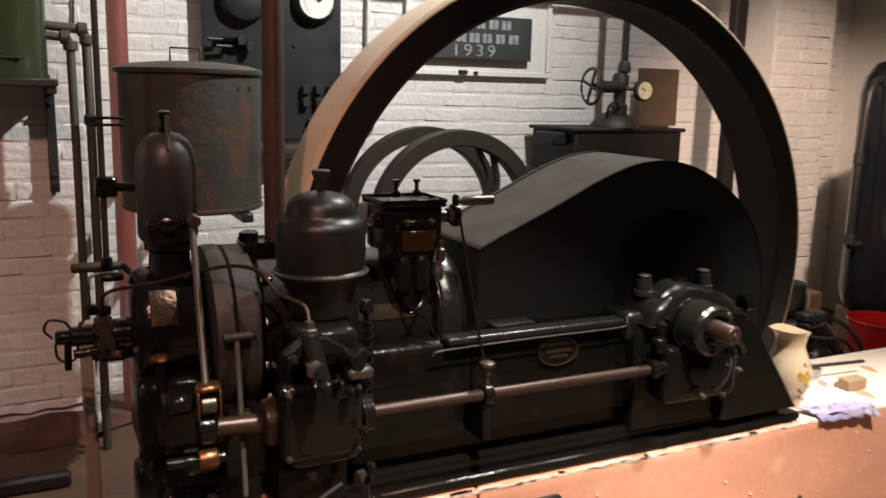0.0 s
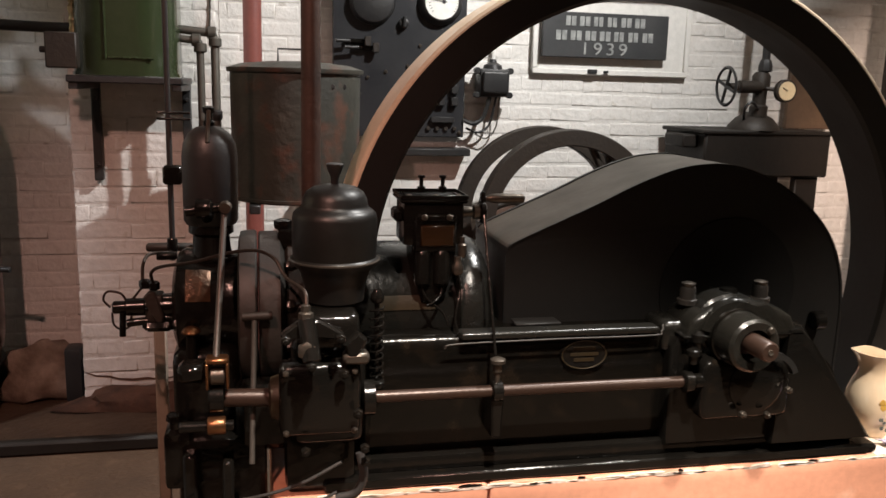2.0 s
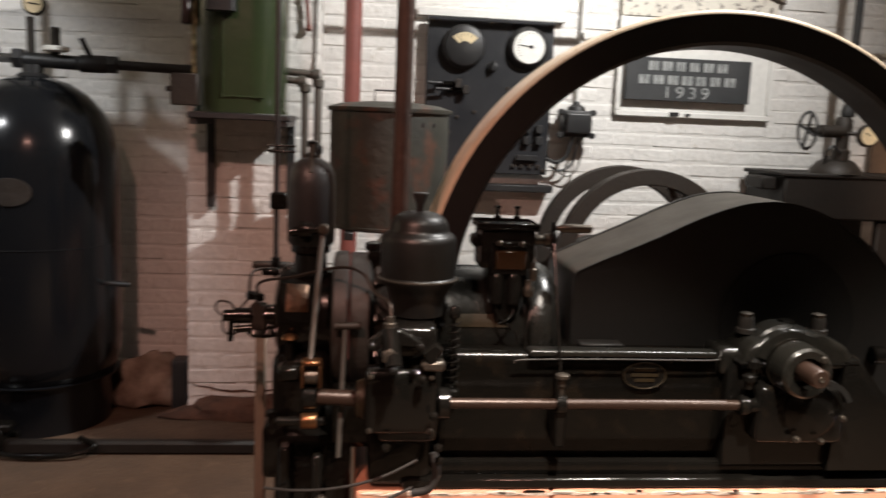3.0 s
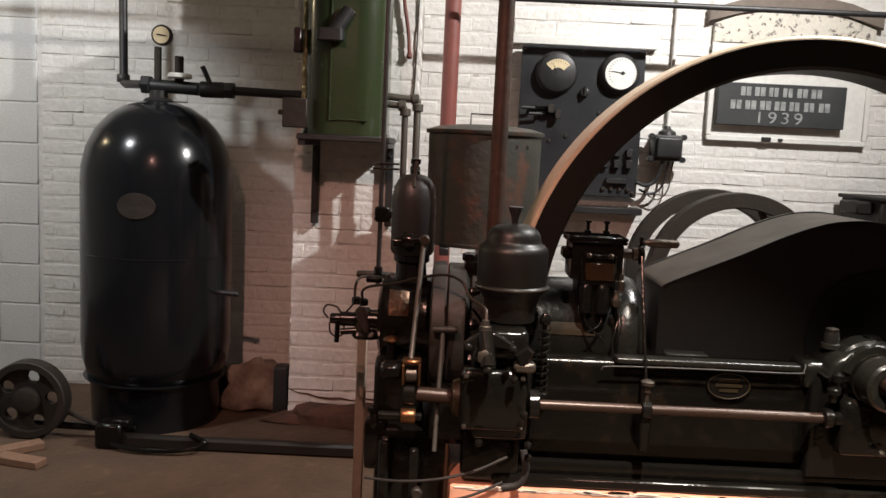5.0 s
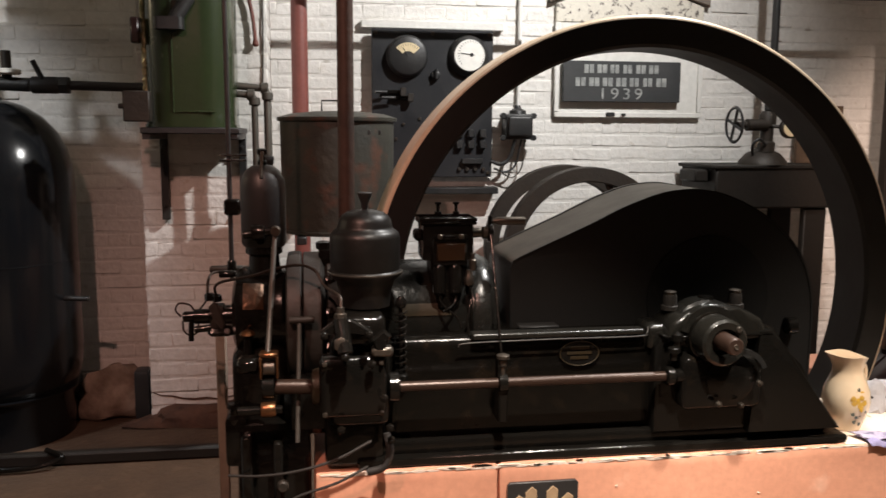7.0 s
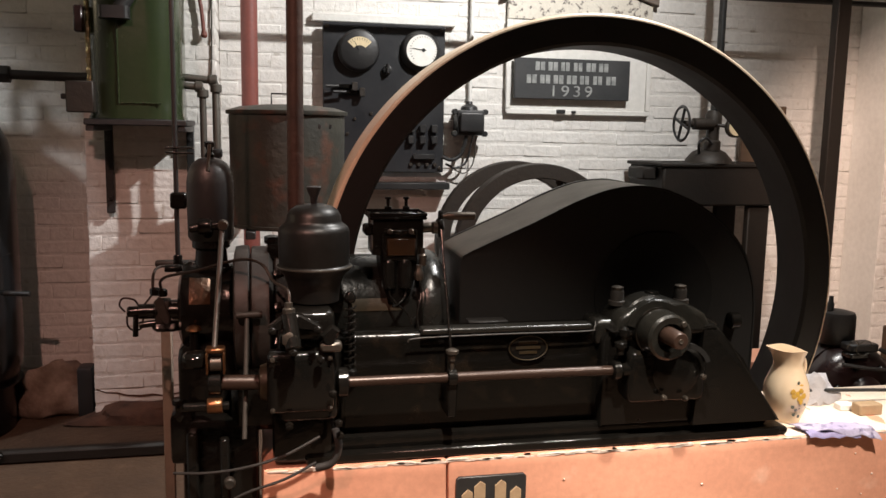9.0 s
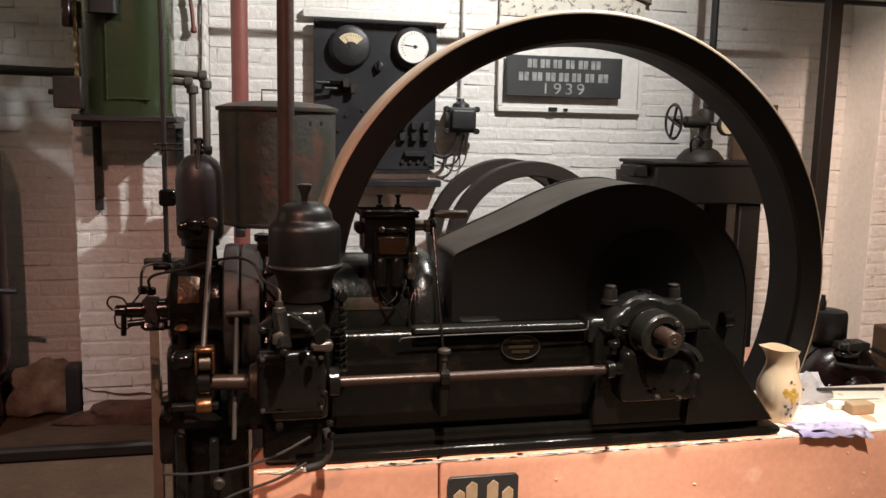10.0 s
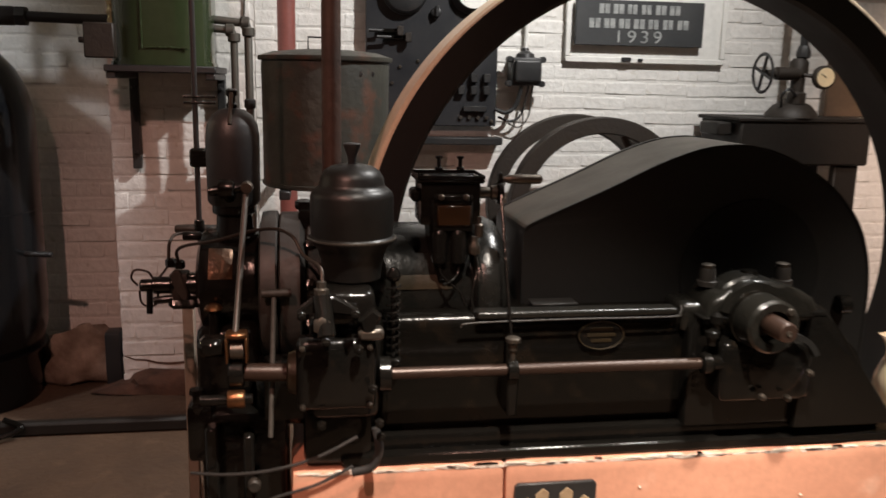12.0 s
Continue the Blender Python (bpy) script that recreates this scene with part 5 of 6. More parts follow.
# ---- small engine with two spoked wheels ----
small = thing("small_engine", (1.9, 4.1, 0.0), "grimy brown small engine with two spoked wheels, against the wall", "engine")
for name, y, r, wdt in (("front_wheel", 3.93, 0.43, 0.075), ("rear_wheel", 4.24, 0.43, 0.06)):
    cx, cz = (1.905, 0.862) if name == "front_wheel" else (1.87, 0.862)
    w = part(name, ring([(r - 0.075, 0.006), (r - 0.07, 0), (r - 0.004, 0), (r, 0.004), (r, wdt - 0.004), (r - 0.004, wdt), (r - 0.07, wdt), (r - 0.075, wdt - 0.006)], (cx, y, cz), "y", 80), M_SANDIRON, small, "grimy spoked cast wheel")
    part("wheel_hub", lathe([(0.05, -0.02), (0.06, -0.015), (0.06, wdt + 0.015), (0.05, wdt + 0.02)], (cx, y, cz), "y", 24), M_SANDIRON, w)
    for a in ((16, 30, 150, 240) if name == "front_wheel" else (140, 250)):
        line = [(0.06, a + 48), (0.16, a + 40), (0.27, a + 20), (r - 0.07, a)]
        part("spoke", tube([(cx + q * math.sin(radians(b)), y + wdt / 2, cz + q * math.cos(radians(b))) for q, b in line], 0.017, 10), M_SANDIRON, w)
part("axle", rod((1.89, 3.9, 0.862), (1.89, 4.35, 0.862), 0.025, 14), M_SANDIRON, small)
part("crankcase", box(1.7, 2.2, 4.03, 4.22, 0.0, 0.62, 0.04, segments=2), M_SANDIRON, small)

# ---- bench with the valve ----
bench = thing("iron_cabinet", (3.0, 4.25, 0.0), "dark oily iron-topped bench against the wall", "bench")
part("bench_top", box(2.66, 3.36, 4.13, 4.56, 1.06, 1.285, 0.01), M_BENCH, bench)
part("top_lip", box(2.64, 3.38, 4.12, 4.565, 1.272, 1.292, 0.005), M_BENCH, bench)
part("end_block", box(2.575, 2.655, 4.2, 4.4, 1.2, 1.265, 0.008), M_BENCH, bench)
for x in (2.7, 3.2):
    for y in (4.16, 4.5):
        part("bench_leg", box(x, x + 0.13, y, y + 0.05, 0, 1.06, 0.006), M_BENCH, bench)
valve = thing("steam_valve", (2.98, 4.2, 1.292), "brown handwheel valve with a pressure gauge and pipe, on the bench", "valve")
part("dome", lathe([(0.13, 0), (0.125, 0.02), (0.09, 0.06), (0.05, 0.08), (0.04, 0.09)], (2.98, 4.24, 1.292), "z", 32), M_SANDIRON, valve)
part("valve_body", lathe([(0.045, 0), (0.045, 0.05), (0.034, 0.06), (0.034, 0.13), (0.045, 0.14), (0.045, 0.2), (0.03, 0.22)], (2.975, 4.2, 1.36), "z", 20), M_SANDIRON, valve)
part("bonnet", lathe([(0.018, 0), (0.018, 0.05), (0.032, 0.055), (0.032, 0.09), (0.03, 0.17)], (2.79, 4.18, 1.505), "x", 18), M_SANDIRON, valve)
hw = part("handwheel", ring([(0.082, 0), (0.09, -0.008), (0.1, 0), (0.09, 0.008)], (2.775, 4.18, 1.505), "x", 40), M_DULL, valve, "black four-spoked handwheel")
for k in range(4):
    a = radians(20 + 90 * k)
    part("wheel_spoke", rod((2.775, 4.18, 1.505), (2.775, 4.18 + 0.085 * math.cos(a), 1.505 + 0.085 * math.sin(a)), 0.008, 8), M_DULL, hw)
g2 = part("pressure_gauge", lathe([(0.05, 0), (0.056, 0.004), (0.056, 0.03), (0.04, 0.035)], (3.05, 4.085, 1.49), "y", 28), M_SANDIRON, valve)
part("gauge_dial", lathe([(0.001, -0.002), (0.045, -0.0015), (0.046, 0.002)], (3.05, 4.085, 1.49), "y", 28), M_IVORY, g2, "dull cream dial")
part("gauge_needle", rod((3.05, 4.081, 1.49), (3.025, 4.081, 1.505), 0.002, 6), M_DULL, g2)
part("gauge_pipe", rod((2.975, 4.15, 1.5), (3.05, 4.11, 1.49), 0.01, 8), M_SANDIRON, valve)
part("riser_pipe", rod((2.985, 4.19, 1.56), (2.985, 4.19, 3.55), 0.02, 14), M_DULL, valve, "black riser pipe")
part("riser_union", lathe([(0.03, 0), (0.035, 0.005), (0.035, 0.03), (0.026, 0.06)], (2.985, 4.19, 1.58), "z", 8), M_DULL, valve)
part("drain_loop", tube([(2.9, 4.2, 1.34), (2.87, 4.15, 1.4), (2.9, 4.14, 1.43), (2.95, 4.16, 1.4)], 0.007, 8), M_DULL, valve)
single("wooden_board", box(3.3, 3.58, 4.44, 4.47, 1.292, 1.62, 0.003), M_WOOD, "upright dark wooden board behind the valve", "board")

# ---- post and rail ----
single("iron_post", rough(box(3.52, 3.6, 3.96, 4.02, 0.0, 3.6, 0.005), 0.001, 8), M_BENCH, "dark brown iron post from floor to roof", "post")
single("overhead_rail", rod((-4.15, 4.25, 2.181), (5.15, 4.25, 2.198), 0.015, 12), M_DULL, "long thin black overhead rail", "rail")

# ---- round the left pier ----
single("red_pipe", rod((0.491, 4.4, 0.0), (0.491, 4.4, 3.6), 0.042, 22), M_REDPIPE, "dull red oxide-painted vertical pipe", "pipe")
tank = thing("water_tank", (0.655, 3.6, 1.03), "rusty galvanised cylindrical water tank with a lid", "tank")
shellr = part("tank_shell", lathe([(0.232, 1.03), (0.24, 1.033), (0.24, 1.3), (0.242, 1.49), (0.24, 1.505)], (0.655, 3.6, 0), "z", 56), M_RUSTTANK, tank)
part("tank_lid", lathe([(0.252, 1.5), (0.254, 1.505), (0.254, 1.516), (0.2, 1.532), (0.1, 1.542), (0.01, 1.545)], (0.655, 3.6, 0), "z", 56), M_RUSTTANK, tank)
part("lid_handle", tube([(0.59, 3.6, 1.535), (0.59, 3.6, 1.588), (0.69, 3.6, 1.588), (0.69, 3.6, 1.535)], 0.004, 8, None, False), M_DULL, tank)
part("tank_seam", ring([(0.239, 0), (0.245, 0.002), (0.245, 0.012), (0.239, 0.014)], (0.655, 3.6, 1.035), "z", 56), M_RUSTTANK, tank)
for x in (0.775, 0.82):
    dx = x - 0.655
    part("rivet_hole", lathe([(0.001, -0.003), (0.009, -0.002), (0.01, 0.004)], (x, 3.6 - math.sqrt(0.241 ** 2 - dx * dx), 1.455), "y", 12), M_DULL, tank)
for x in (0.5, 0.8):
    single("tank_bracket", box(x - 0.02, x + 0.02, 3.38, WALL - 0.002, 0.998, 1.03, 0.004), M_DULL, "black flat steel bracket carrying the water tank", "bracket", group="tank brackets")

shelf = thing("wall_bracket_shelf", (0.03, 4.0, 1.45), "black iron bracket shelf on the pier, carrying the green tank", "bracket")
part("shelf_plate", box(-0.18, 0.235, 3.72, 4.195, 1.445, 1.472, 0.004), M_DULL, shelf)
for x in (-0.175, 0.195):
    leg = part("bracket_leg", box(x, x + 0.035, 4.15, 4.188, 1.03, 1.445, 0.003), M_DULL, shelf)
    part("bracket_arm", box(x, x + 0.035, 3.73, 4.15, 1.42, 1.445, 0.003), M_DULL, shelf)
    bolts([(x + 0.017, 4.15, 1.38), (x + 0.017, 4.15, 1.1)], "y", 0.01, -0.012, M_DULL, leg)

green = thing("green_tank", (0.0, 3.95, 1.483), "glossy green enamel tank with a filler spout", "tank")


def rounded(x0, x1, y0, y1, r, z0, z1, steps=6):
    bm = bmesh.new()
    pts = []
    for cx, cy, a0 in ((x1 - r, y1 - r, 0), (x0 + r, y1 - r, 90), (x0 + r, y0 + r, 180), (x1 - r, y0 + r, 270)):
        pts += [(cx + r * math.cos(radians(a0 + 90 * k / steps)), cy + r * math.sin(radians(a0 + 90 * k / steps))) for k in range(steps + 1)]
    a = [bm.verts.new((x, y, z0)) for x, y in pts]
    b = [bm.verts.new((x, y, z1)) for x, y in pts]
    bm.faces.new(a)
    bm.faces.new(b)
    for k in range(len(pts)):
        j = (k + 1) % len(pts)
        bm.faces.new((a[k], a[j], b[j], b[k]))
    return bm


gb = part("tank_body", rounded(-0.178, 0.21, 3.742, 4.15, 0.14, 1.473, 2.35, 16), M_GREEN, green)
part("bottom_flange", rounded(-0.183, 0.215, 3.736, 4.156, 0.145, 1.473, 1.486, 16), M_GREEN, green)
part("front_seam", rough(tube([(-0.04, 3.742, 1.535), (-0.04, 3.742, 1.8), (-0.04, 3.742, 2.3)], 0.005, 8, None, True, 30), 0.002, 60), M_GREEN, gb)
part("bottom_seam", rough(tube([(-0.03, 3.742, 1.538), (0.05, 3.742, 1.54), (0.13, 3.742, 1.538)], 0.005, 8, None, True, 30), 0.003, 70), M_GREEN, gb)
part("corner_bead", rough(tube([(-0.166, 3.825, 1.63), (-0.166, 3.825, 1.9), (-0.166, 3.825, 2.33)], 0.013, 10, None, True, 40), 0.006, 55), M_BEAD, gb, "lumpy corner bead with a bright highlight put into its colour")
part("filler_spout", rounded(-0.1, 0.02, 3.665, 3.742, 0.02, 1.88, 1.93), M_DULL, green, "black filler spout")
part("spout_neck", rod((-0.02, 3.71, 1.92), (0.04, 3.73, 2.02), 0.03, 14), M_DULL, green)
part("float_box", box(-0.24, -0.13, 3.69, 3.745, 1.495, 1.625, 0.005), M_SANDIRON, green, "grimy metal box at the tank's side")
part("float_screw", lathe([(0.01, -0.02), (0.012, -0.016), (0.012, 0.0)], (-0.24, 3.71, 1.56), "x", 10), M_DULL, green)
part("hinge_box", box(-0.215, -0.178, 3.78, 3.83, 1.83, 1.94, 0.006), M_MAROON, green)

gp = thing("galvanised_pipes", (0.3, 3.96, 0.0), "pair of grimy galvanised pipes with elbows beside the pier", "pipe")
part("pipe", tube([(0.2, 3.98, 1.665), (0.32, 3.98, 1.655), (0.338, 3.98, 1.648), (0.344, 3.975, 1.63), (0.346, 3.97, 1.3), (0.346, 3.97, 0.3), (0.346, 3.97, 0.0)], 0.017, 14, None, False), M_GALV, gp)
part("pipe", tube([(0.2, 3.95, 1.628), (0.27, 3.95, 1.622), (0.284, 3.95, 1.612), (0.288, 3.95, 1.59), (0.29, 3.95, 1.2), (0.29, 3.95, 0.0)], 0.0155, 14, None, False), M_GALV, gp)
for c, ax in (((0.315, 3.98, 1.655), "x"), ((0.346, 3.972, 1.6), "z"), ((0.255, 3.95, 1.623), "x"), ((0.289, 3.95, 1.575), "z")):
    part("elbow_collar", lathe([(0.022, 0), (0.026, 0.004), (0.026, 0.032), (0.022, 0.036)], c, ax, 14), M_GALV, gp)
part("stop_tap", lathe([(0.016, 0), (0.024, 0.01), (0.024, 0.04), (0.012, 0.05), (0.012, 0.07)], (0.346, 3.97, 1.3), "z", 12), M_DULL, gp)
cordt = thing("hanging_cord", (0.285, 4.18, 1.86), "hanging brown cord with a red end", "cord")
part("cord", tube([(0.235, 4.17, 2.35), (0.25, 4.17, 2.15), (0.275, 4.17, 2.0), (0.286, 4.17, 1.88)], 0.009, 8), M_LABELRED, cordt)
part("red_end", lathe([(0.01, 0), (0.016, 0.01), (0.012, 0.03)], (0.286, 4.17, 1.862), "z", 10), M_LABELRED, cordt)
single("thin_cable", tube([(0.325, 4.19, 2.6), (0.322, 4.19, 2.1), (0.318, 4.19, 1.8), (0.312, 4.19, 1.66)], 0.004, 6), M_GALV, "thin grey cable down the pier", "cable")

# ---- air receiver ----
rec = thing("air_receiver", (-0.94, 4.15, 0.0), "tall glossy black air receiver with a gauge and valves", "air tank")
RX, RY, RR = -0.94, 4.15, 0.362
tankb = part("receiver_body", lathe([(0.3, 0.22), (0.335, 0.25), (0.355, 0.33), (RR, 0.42), (RR, 0.8), (RR, 1.2), (0.358, 1.27), (0.335, 1.37), (0.295, 1.45), (0.235, 1.52), (0.16, 1.57), (0.08, 1.595), (0.04, 1.6)], (RX, RY, 0), "z", 72), M_BLACK, rec)
part("weld_seam", ring([(RR - 0.002, 0), (RR + 0.003, 0.003), (RR - 0.002, 0.008)], (RX, RY, 0.85), "z", 72), M_BLACK, tankb)
part("skirt", ring([(0.29, 0), (0.31, 0), (0.318, 0.2), (0.335, 0.235), (0.3, 0.24)], (RX, RY, 0.0), "z", 64), M_BLACK, rec)
part("skirt_ring", ring([(0.315, 0), (0.345, 0.004), (0.35, 0.012), (0.33, 0.016)], (RX, RY, 0.225), "z", 64), M_BLACK, rec)
plate = part("oval_plate", lathe([(0.001, -0.004), (0.09, -0.003), (0.092, 0.004)], (0, 0, 0), "y", 32), M_SANDIRON, rec, "dull oval number plate")
for v in plate.data.vertices:
    x = -0.94 + v.co.x * 0.95 + 0.02
    v.co = Vector((x, RY - math.sqrt(max(0.0, (RR + 0.004) ** 2 - (x - RX) ** 2)) + v.co.y, 1.105 + v.co.z * 0.66))
part("side_stub", rod((RX + 0.33, RY - 0.13, 0.68), (RX + 0.45, RY - 0.16, 0.68), 0.012, 10), M_DULL, rec)
nz = part("neck_flange", lathe([(0.07, 0), (0.075, 0.008), (0.06, 0.02), (0.045, 0.025), (0.045, 0.06)], (RX, RY, 1.59), "z", 24), M_DULL, rec)
manifold = part("valve_manifold", rod((RX - 0.07, RY, 1.675), (RX + 0.2, RY, 1.665), 0.032, 16), M_DULL, rec)
part("manifold_hex", lathe([(0.045, 0), (0.048, 0.005), (0.048, 0.04), (0.04, 0.045)], (RX - 0.08, RY, 1.675), "x", 6), M_DULL, manifold)
part("manifold_hex", lathe([(0.04, 0), (0.043, 0.005), (0.043, 0.04), (0.03, 0.045)], (RX + 0.33, RY, 1.665), "x", 6), M_DULL, manifold)
part("cock_body", lathe([(0.03, 0), (0.04, 0.01), (0.04, 0.12), (0.025, 0.14)], (RX + 0.2, RY, 1.665), "x", 14), M_DULL, manifold)
part("cock_handle", rod((RX + 0.26, RY - 0.02, 1.69), (RX + 0.225, RY - 0.04, 1.775), 0.012, 10), M_DULL, manifold)
part("white_handwheel", lathe([(0.05, 0), (0.058, 0.006), (0.058, 0.02), (0.05, 0.026)], (RX + 0.11, RY - 0.02, 1.71), "z", 24), M_DIAL, manifold, "white-rimmed handwheel")
part("valve_spindle", rod((RX + 0.1, RY, 1.7), (RX + 0.1, RY, 1.82), 0.022, 12), M_SANDIRON, manifold)
part("gauge_stem", rod((RX - 0.005, RY, 1.68), (RX - 0.005, RY, 1.86), 0.018, 12), M_SANDIRON, manifold)
gauge = part("pressure_gauge", lathe([(0.044, 0), (0.05, 0.004), (0.05, 0.03), (0.04, 0.035)], (RX + 0.02, RY - 0.03, 1.915), "y", 28), M_SANDIRON, rec, "small brass-rimmed pressure gauge")
part("gauge_dial", lathe([(0.001, -0.002), (0.04, -0.0015), (0.041, 0.002)], (RX + 0.02, RY - 0.03, 1.915), "y", 28), M_IVORY, gauge)
part("gauge_needle", rod((RX + 0.0, RY - 0.034, 1.918), (RX + 0.045, RY - 0.034, 1.912), 0.003, 6), M_DULL, gauge)
part("delivery_pipe", tube([(RX + 0.37, RY, 1.665), (-0.3, RY, 1.66), (-0.18, 4.1, 1.66)], 0.022, 14, None, False), M_DULL, rec)
part("riser", tube([(RX - 0.08, RY, 1.675), (RX - 0.2, RY + 0.1, 1.68), (RX - 0.225, RY + 0.14, 1.69), (RX - 0.23, RY + 0.15, 1.72), (RX - 0.235, RY + 0.15, 2.3), (RX - 0.235, RY + 0.15, 3.6)], 0.021, 14, None, False), M_DULL, rec, "black riser pipe")
part("riser_elbow", lathe([(0.03, 0), (0.032, 0.004), (0.032, 0.035), (0.028, 0.04)], (RX - 0.232, RY + 0.15, 1.69), "z", 14), M_DULL, rec)

# ---- on the floor by the receiver ----
cart = thing("trolley_drawbar", (-0.6, 3.7, 0.0), "old trolley drawbar with a cast wheel, lying on the floor", "trolley")
part("bar", rough(box(-1.02, 0.2, 3.66, 3.71, 0.0, 0.06, 0.012), 0.004, 5), M_BENCH, cart)
part("draw_strap", tube([(-1.6, 3.84, 0.2), (-1.4, 3.82, 0.17), (-1.15, 3.75, 0.1), (-1.0, 3.7, 0.07)], 0.012, 8), M_SANDIRON, cart)
part("clamp", box(-1.05, -0.93, 3.63, 3.74, 0.0, 0.12, 0.012), M_IRON, cart)
part("clamp", box(-0.98, -0.9, 3.65, 3.73, 0.1, 0.135, 0.008), M_IRON, cart)
part("loop_strap", tube([(-1.0, 3.65, 0.03), (-0.85, 3.6, 0.02), (-0.65, 3.6, 0.025), (-0.55, 3.64, 0.05), (-0.62, 3.66, 0.08)], 0.012, 8), M_IRON, cart)
part("cross_bar", rod((-1.5, 3.8, 0.05), (-0.9, 3.75, 0.06), 0.018, 10), M_IRON, cart)
WLX, WLY, WLZ = -1.4, 3.71, 0.185
wl = part("wheel", ring([(0.15, 0.0), (0.178, 0.0), (0.183, 0.005), (0.183, 0.075), (0.178, 0.08), (0.15, 0.08)], (WLX, WLY, WLZ), "y", 48), M_SANDIRON, cart, "rusty cast trolley wheel with round holes")


def holed_disc():
    """A web with five round holes, cut as a fan of sectors round each hole."""
    own = bmesh.new()
    own = lathe([(0.05, -0.01), (0.06, -0.005), (0.06, 0.085), (0.05, 0.09)], (WLX, WLY, WLZ), "y", 24, own)
    n, hole = 12, 0.03
    for k in range(5):
        a0 = radians(72 * k + 12)
        mid = Vector((math.sin(a0) * 0.11, math.cos(a0) * 0.11))
        edge = []
        for m in range(n):
            t = 2 * math.pi * m / n
            edge.append(mid + hole * Vector((math.cos(t), math.sin(t))))
        for m in range(n):
            p, q = edge[m], edge[(m + 1) % n]

            def out(v):
                d = (v - mid).normalized()
                w = mid + d * 0.075
                r = min(0.162, max(0.055, w.length))
                a = math.atan2(w.x, w.y)
                da = (a - a0 + math.pi) % (2 * math.pi) - math.pi
                a = a0 + max(-radians(36), min(radians(36), da * 1.6))
                return Vector((math.sin(a) * r, math.cos(a) * r))

            quad = [p, q, out(q), out(p)]
            for y in (WLY + 0.03, WLY + 0.05):
                own.faces.new([own.verts.new((WLX + v.x, y, WLZ + v.y)) for v in quad])
            own.faces.new([own.verts.new(v) for v in ((WLX + p.x, WLY + 0.03, WLZ + p.y), (WLX + q.x, WLY + 0.03, WLZ + q.y), (WLX + q.x, WLY + 0.05, WLZ + q.y), (WLX + p.x, WLY + 0.05, WLZ + p.y))])
    return own


part("wheel_centre", holed_disc(), M_SANDIRON, wl)


single("whitewashed_stone", lump((-0.5, 4.34, 0.11), (0.19, 0.12, 0.155), 3.0), M_STONE, "whitewashed lump of rubble at the wall's foot", "stone")
single("rubble_stone", lump((-0.62, 4.42, 0.05), (0.1, 0.08, 0.1), 8.0), M_STONE, "whitewashed lump of rubble at the wall's foot", "stone")
single("dirt_bank", lump((0.03, 4.19, 0.0), (0.38, 0.13, 0.095), 5.0), M_DIRT, "reddish-brown dirt heaped at the pier's foot", "dirt", "stuff")
single("dirt_bank", lump((-0.6, 4.54, 0.0), (0.45, 0.24, 0.11), 9.0), M_DIRT, "reddish-brown dirt along the wall's foot", "dirt", "stuff")
single("dark_block", box(-0.36, -0.285, 4.22, 4.33, 0.0, 0.26, 0.02, segments=2), M_DULL, "dark iron block beside the pier", "block")
for x, y, r in ((-1.36, 3.55, 0.75), (-1.28, 3.42, -0.25)):
    own = box(-0.11, 0.11, -0.035, 0.035, 0.0, 0.035, 0.004)
    for v in own.verts:
        v.co = Matrix.Rotation(r, 3, "Z") @ v.co + Vector((x, y, 0))
    single("timber_offcut", own, M_OFFCUT, "pale sawn timber offcut on the floor", "timber", group="timber offcuts")

# ---- brickwork ----
COURSE, LENGTH, JOINT, PROUD = 0.0765, 0.228, 0.0075, 0.0034


def brick_mesh(length, seed):
    """A painted brick: soft front edges, its back in the wall. Faces -y."""
    rnd = random.Random(seed)
    h = COURSE - JOINT
    w = length - 0.0015
    bm = bmesh.new()
    layers = []
    for inset, d in ((0.0, 0.002), (0.002, -PROUD * 0.6), (0.009, -PROUD)):
        loop = []
        for sx, sz in ((-1, -1), (1, -1), (1, 1), (-1, 1)):
            loop.append(bm.verts.new((sx * (w / 2 - 0.5 * inset) + rnd.uniform(-0.004, 0.004), d + rnd.uniform(-0.0003, 0.0003), sz * (h / 2 - inset) + rnd.uniform(-0.004, 0.004))))
        layers.append(loop)
    for a, b in zip(layers, layers[1:]):
        for k in range(4):
            bm.faces.new((a[k], a[(k + 1) % 4], b[(k + 1) % 4], b[k]))
    bm.faces.new(layers[-1])
    me = bpy.data.meshes.new("brick")
    bmesh.ops.recalc_face_normals(bm, faces=bm.faces)
    bm.to_mesh(me)
    bm.free()
    me.polygons.foreach_set("use_smooth", [len(p.vertices) == 4 and abs(p.normal.y) < 0.97 for p in me.polygons])
    me.materials.append(M_BRICK)
    return me


KINDS = {(n, s): brick_mesh(l, 10 * n + s) for n, l in enumerate((LENGTH, LENGTH / 2 + 0.002)) for s in range(6)}


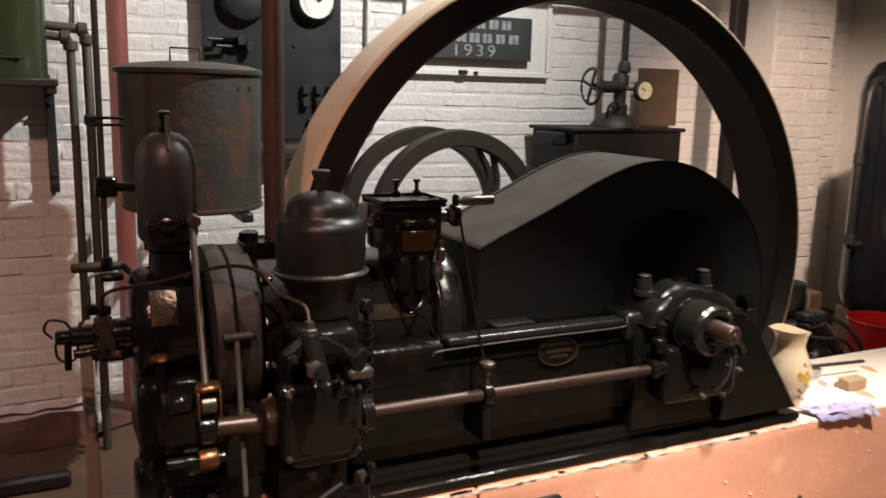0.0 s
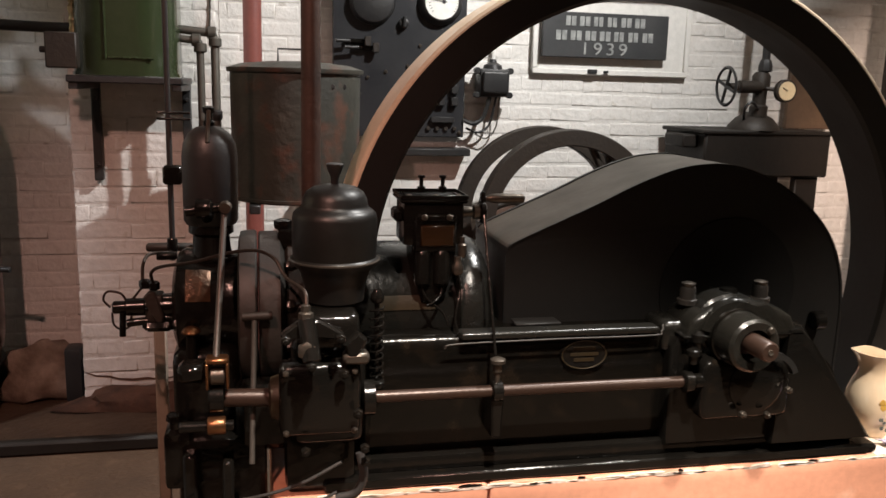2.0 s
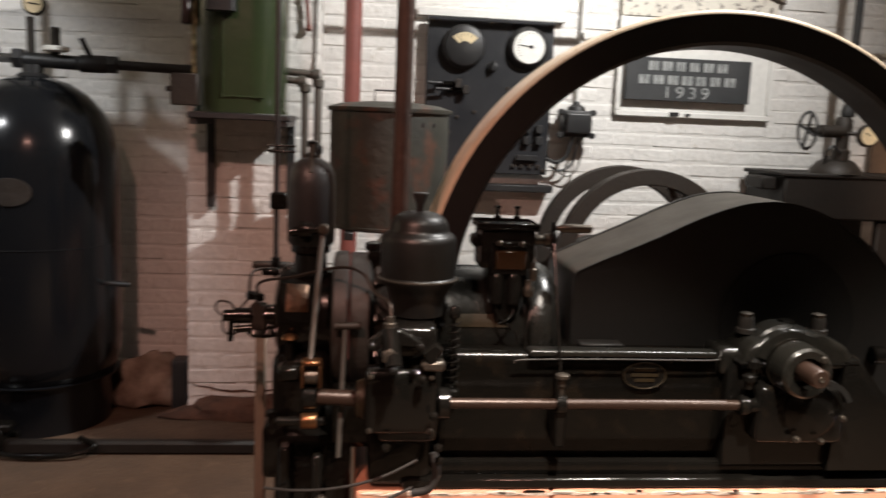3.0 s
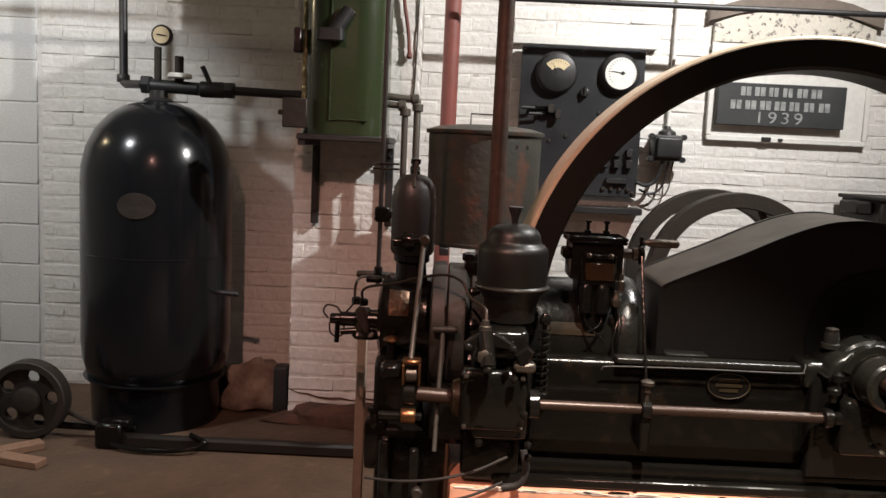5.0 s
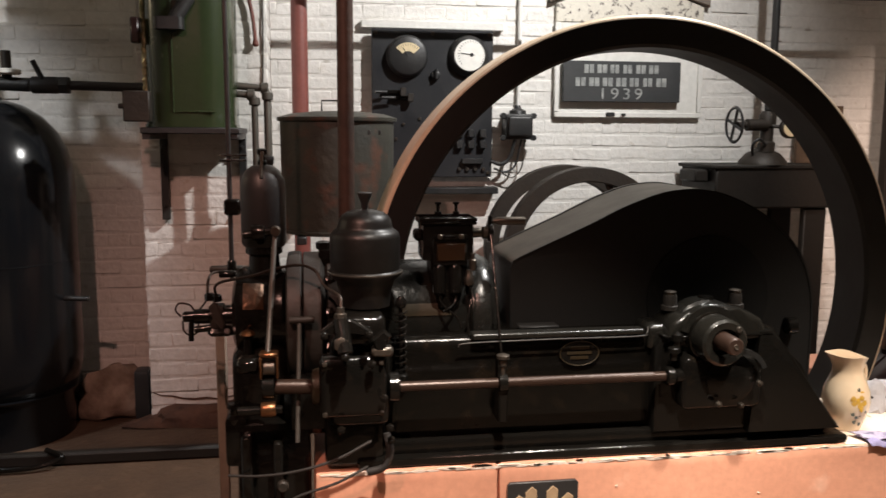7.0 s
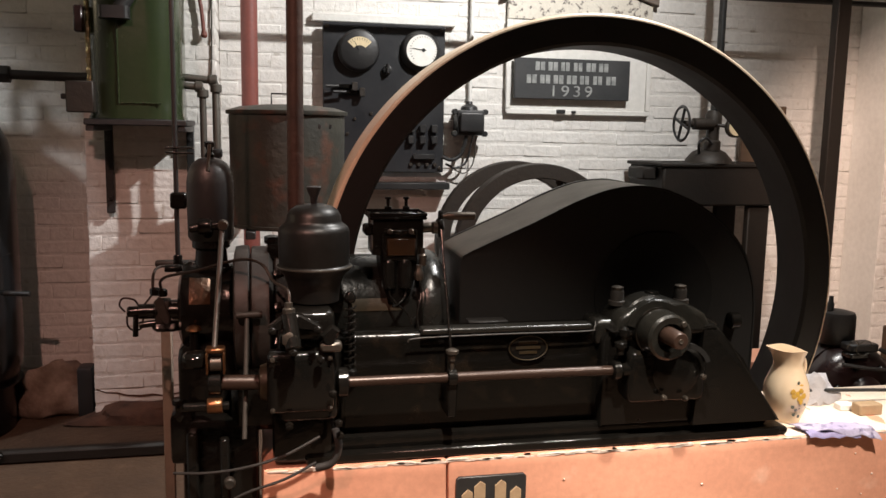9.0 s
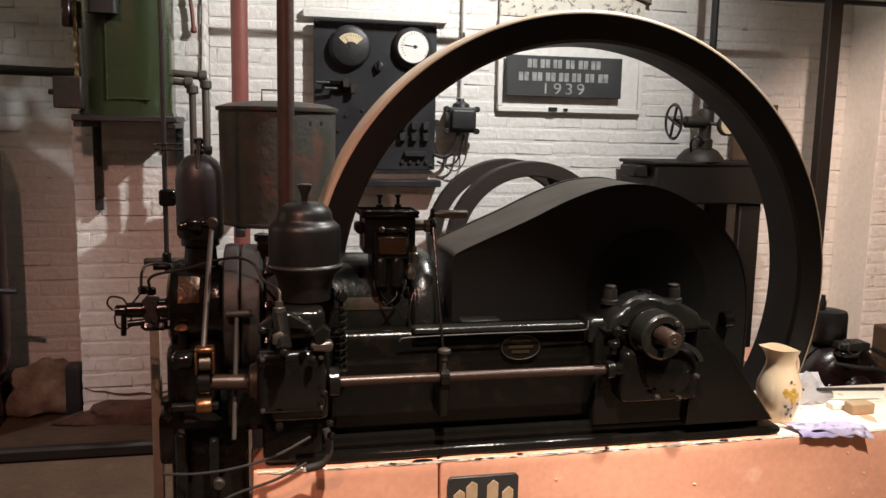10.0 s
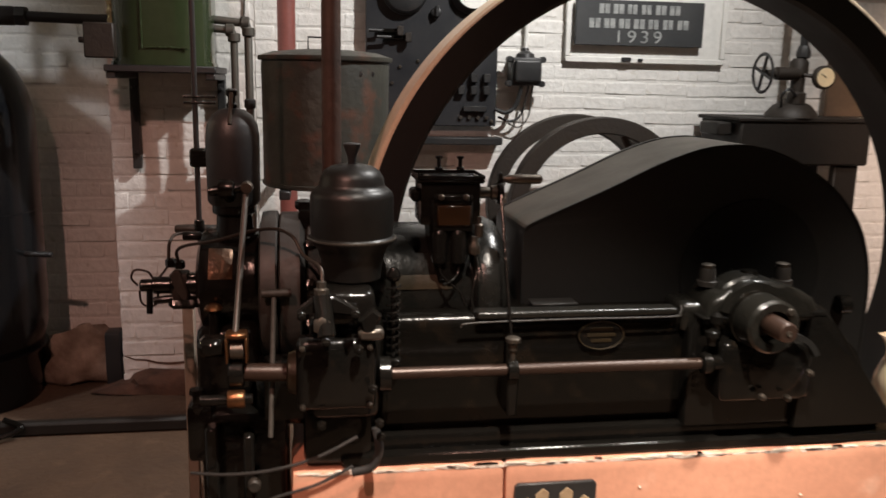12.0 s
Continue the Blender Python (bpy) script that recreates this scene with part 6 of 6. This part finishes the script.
def lay(parent, place, turn, width, z0, z1, limit, keep=None, seed=1):
    """Lays bricks on a face that starts at place and runs along turn's x: the first ones as pieces of their own, the rest joined."""
    rnd = random.Random(seed)
    rest = bmesh.new()
    count = 0
    row = 0
    z = z0
    spots = []
    while z + COURSE <= z1 + 1e-6:
        header = row % 4 == 3
        step = LENGTH / 2 if header else LENGTH
        x = -step / 2 if row % 2 else 0.0
        while x < width - 0.02:
            a, b = max(0.0, x), min(width, x + step)
            if b - a > 0.05:
                spots.append(((a + b) / 2, b - a, z + COURSE / 2, header))
            x += step
        z += COURSE
        row += 1
    spots.sort(key=lambda s: abs(s[2] - 1.2))
    for u, w, zc, header in spots:
        base = KINDS[(1 if w < LENGTH * 0.7 else 0, rnd.randrange(6))]
        size = w / (LENGTH / 2 + 0.002 if w < LENGTH * 0.7 else LENGTH)
        spot = place @ Matrix.Translation((u, rnd.uniform(-0.001, 0.0016), zc + rnd.uniform(-0.004, 0.004))) @ Matrix.Rotation(rnd.uniform(-0.013, 0.013), 4, "Y") @ Matrix.Diagonal((size, 1, 1, 1))
        at = spot.translation
        if keep and not keep(at):
            continue
        if count < limit:
            ob = new("brick", base)
            ob.parent = parent
            ob.matrix_basis = spot
            count += 1
        else:
            n = len(rest.verts)
            rest.from_mesh(base)
            rest.verts.ensure_lookup_table()
            for v in rest.verts[n:]:
                v.co = spot @ v.co
    if len(rest.verts):
        me = bpy.data.meshes.new("brickwork")
        rest.to_mesh(me)
        me.materials.append(M_BRICK)
        ob = new("brickwork", me)
        ob.parent = parent
        tagged(ob, "", "", "", "stuff")
    rest.free()


def on_wall(p):
    if 1.88 < p.x < 2.79 and 1.54 < p.z < 2.34:
        return False
    return not (-0.24 < p.x < 0.3) and not (4.2 < p.x < 4.64)


face = pose(0, 0, 0, 0, 0, 0)
lay(wall_north, Matrix.Translation((-1.74, WALL, 0)), face, 6.9, 0.0, 2.6, 300, on_wall, 3)
lay(pier_1, Matrix.Translation((-0.27, 4.2, 0)), face, 0.605, 0.0, 2.6, 120, None, 5)
lay(pier_2, Matrix.Translation((4.17, 4.3, 0)), face, 0.49, 0.0, 2.6, 90, None, 7)
lay(pier_1, Matrix.Translation((-0.27, WALL, 0)) @ Matrix.Rotation(radians(-90), 4, "Z"), face, 0.42, 0.0, 2.6, 90, None, 9)
lay(pier_1, Matrix.Translation((0.335, 4.2, 0)) @ Matrix.Rotation(radians(90), 4, "Z"), face, 0.42, 0.0, 2.6, 90, None, 11)
part("plaster_face", box(4.165, 4.1695, 4.305, WALL - 0.01, 0.0, 3.6, 0), M_WHITE, pier_2, "smooth white-painted side")

# painted blockwork at the far left of the wall
row = 0
for z in range(12):
    for k in range(6):
        x1 = -1.76 - 0.45 * k + (0.225 if row % 2 and k else 0.0)
        x0 = -1.76 - 0.45 * (k + 1) + (0.225 if row % 2 else 0.0)
        b = box(x0 + 0.004, x1 - 0.004, WALL - 0.008, WALL + 0.01, z * 0.225 + 0.004, (z + 1) * 0.225 - 0.004, 0.004)
        ob = new("block", finish(b, "block", M_BLOCK))
        ob.parent = wall_north
    row += 1
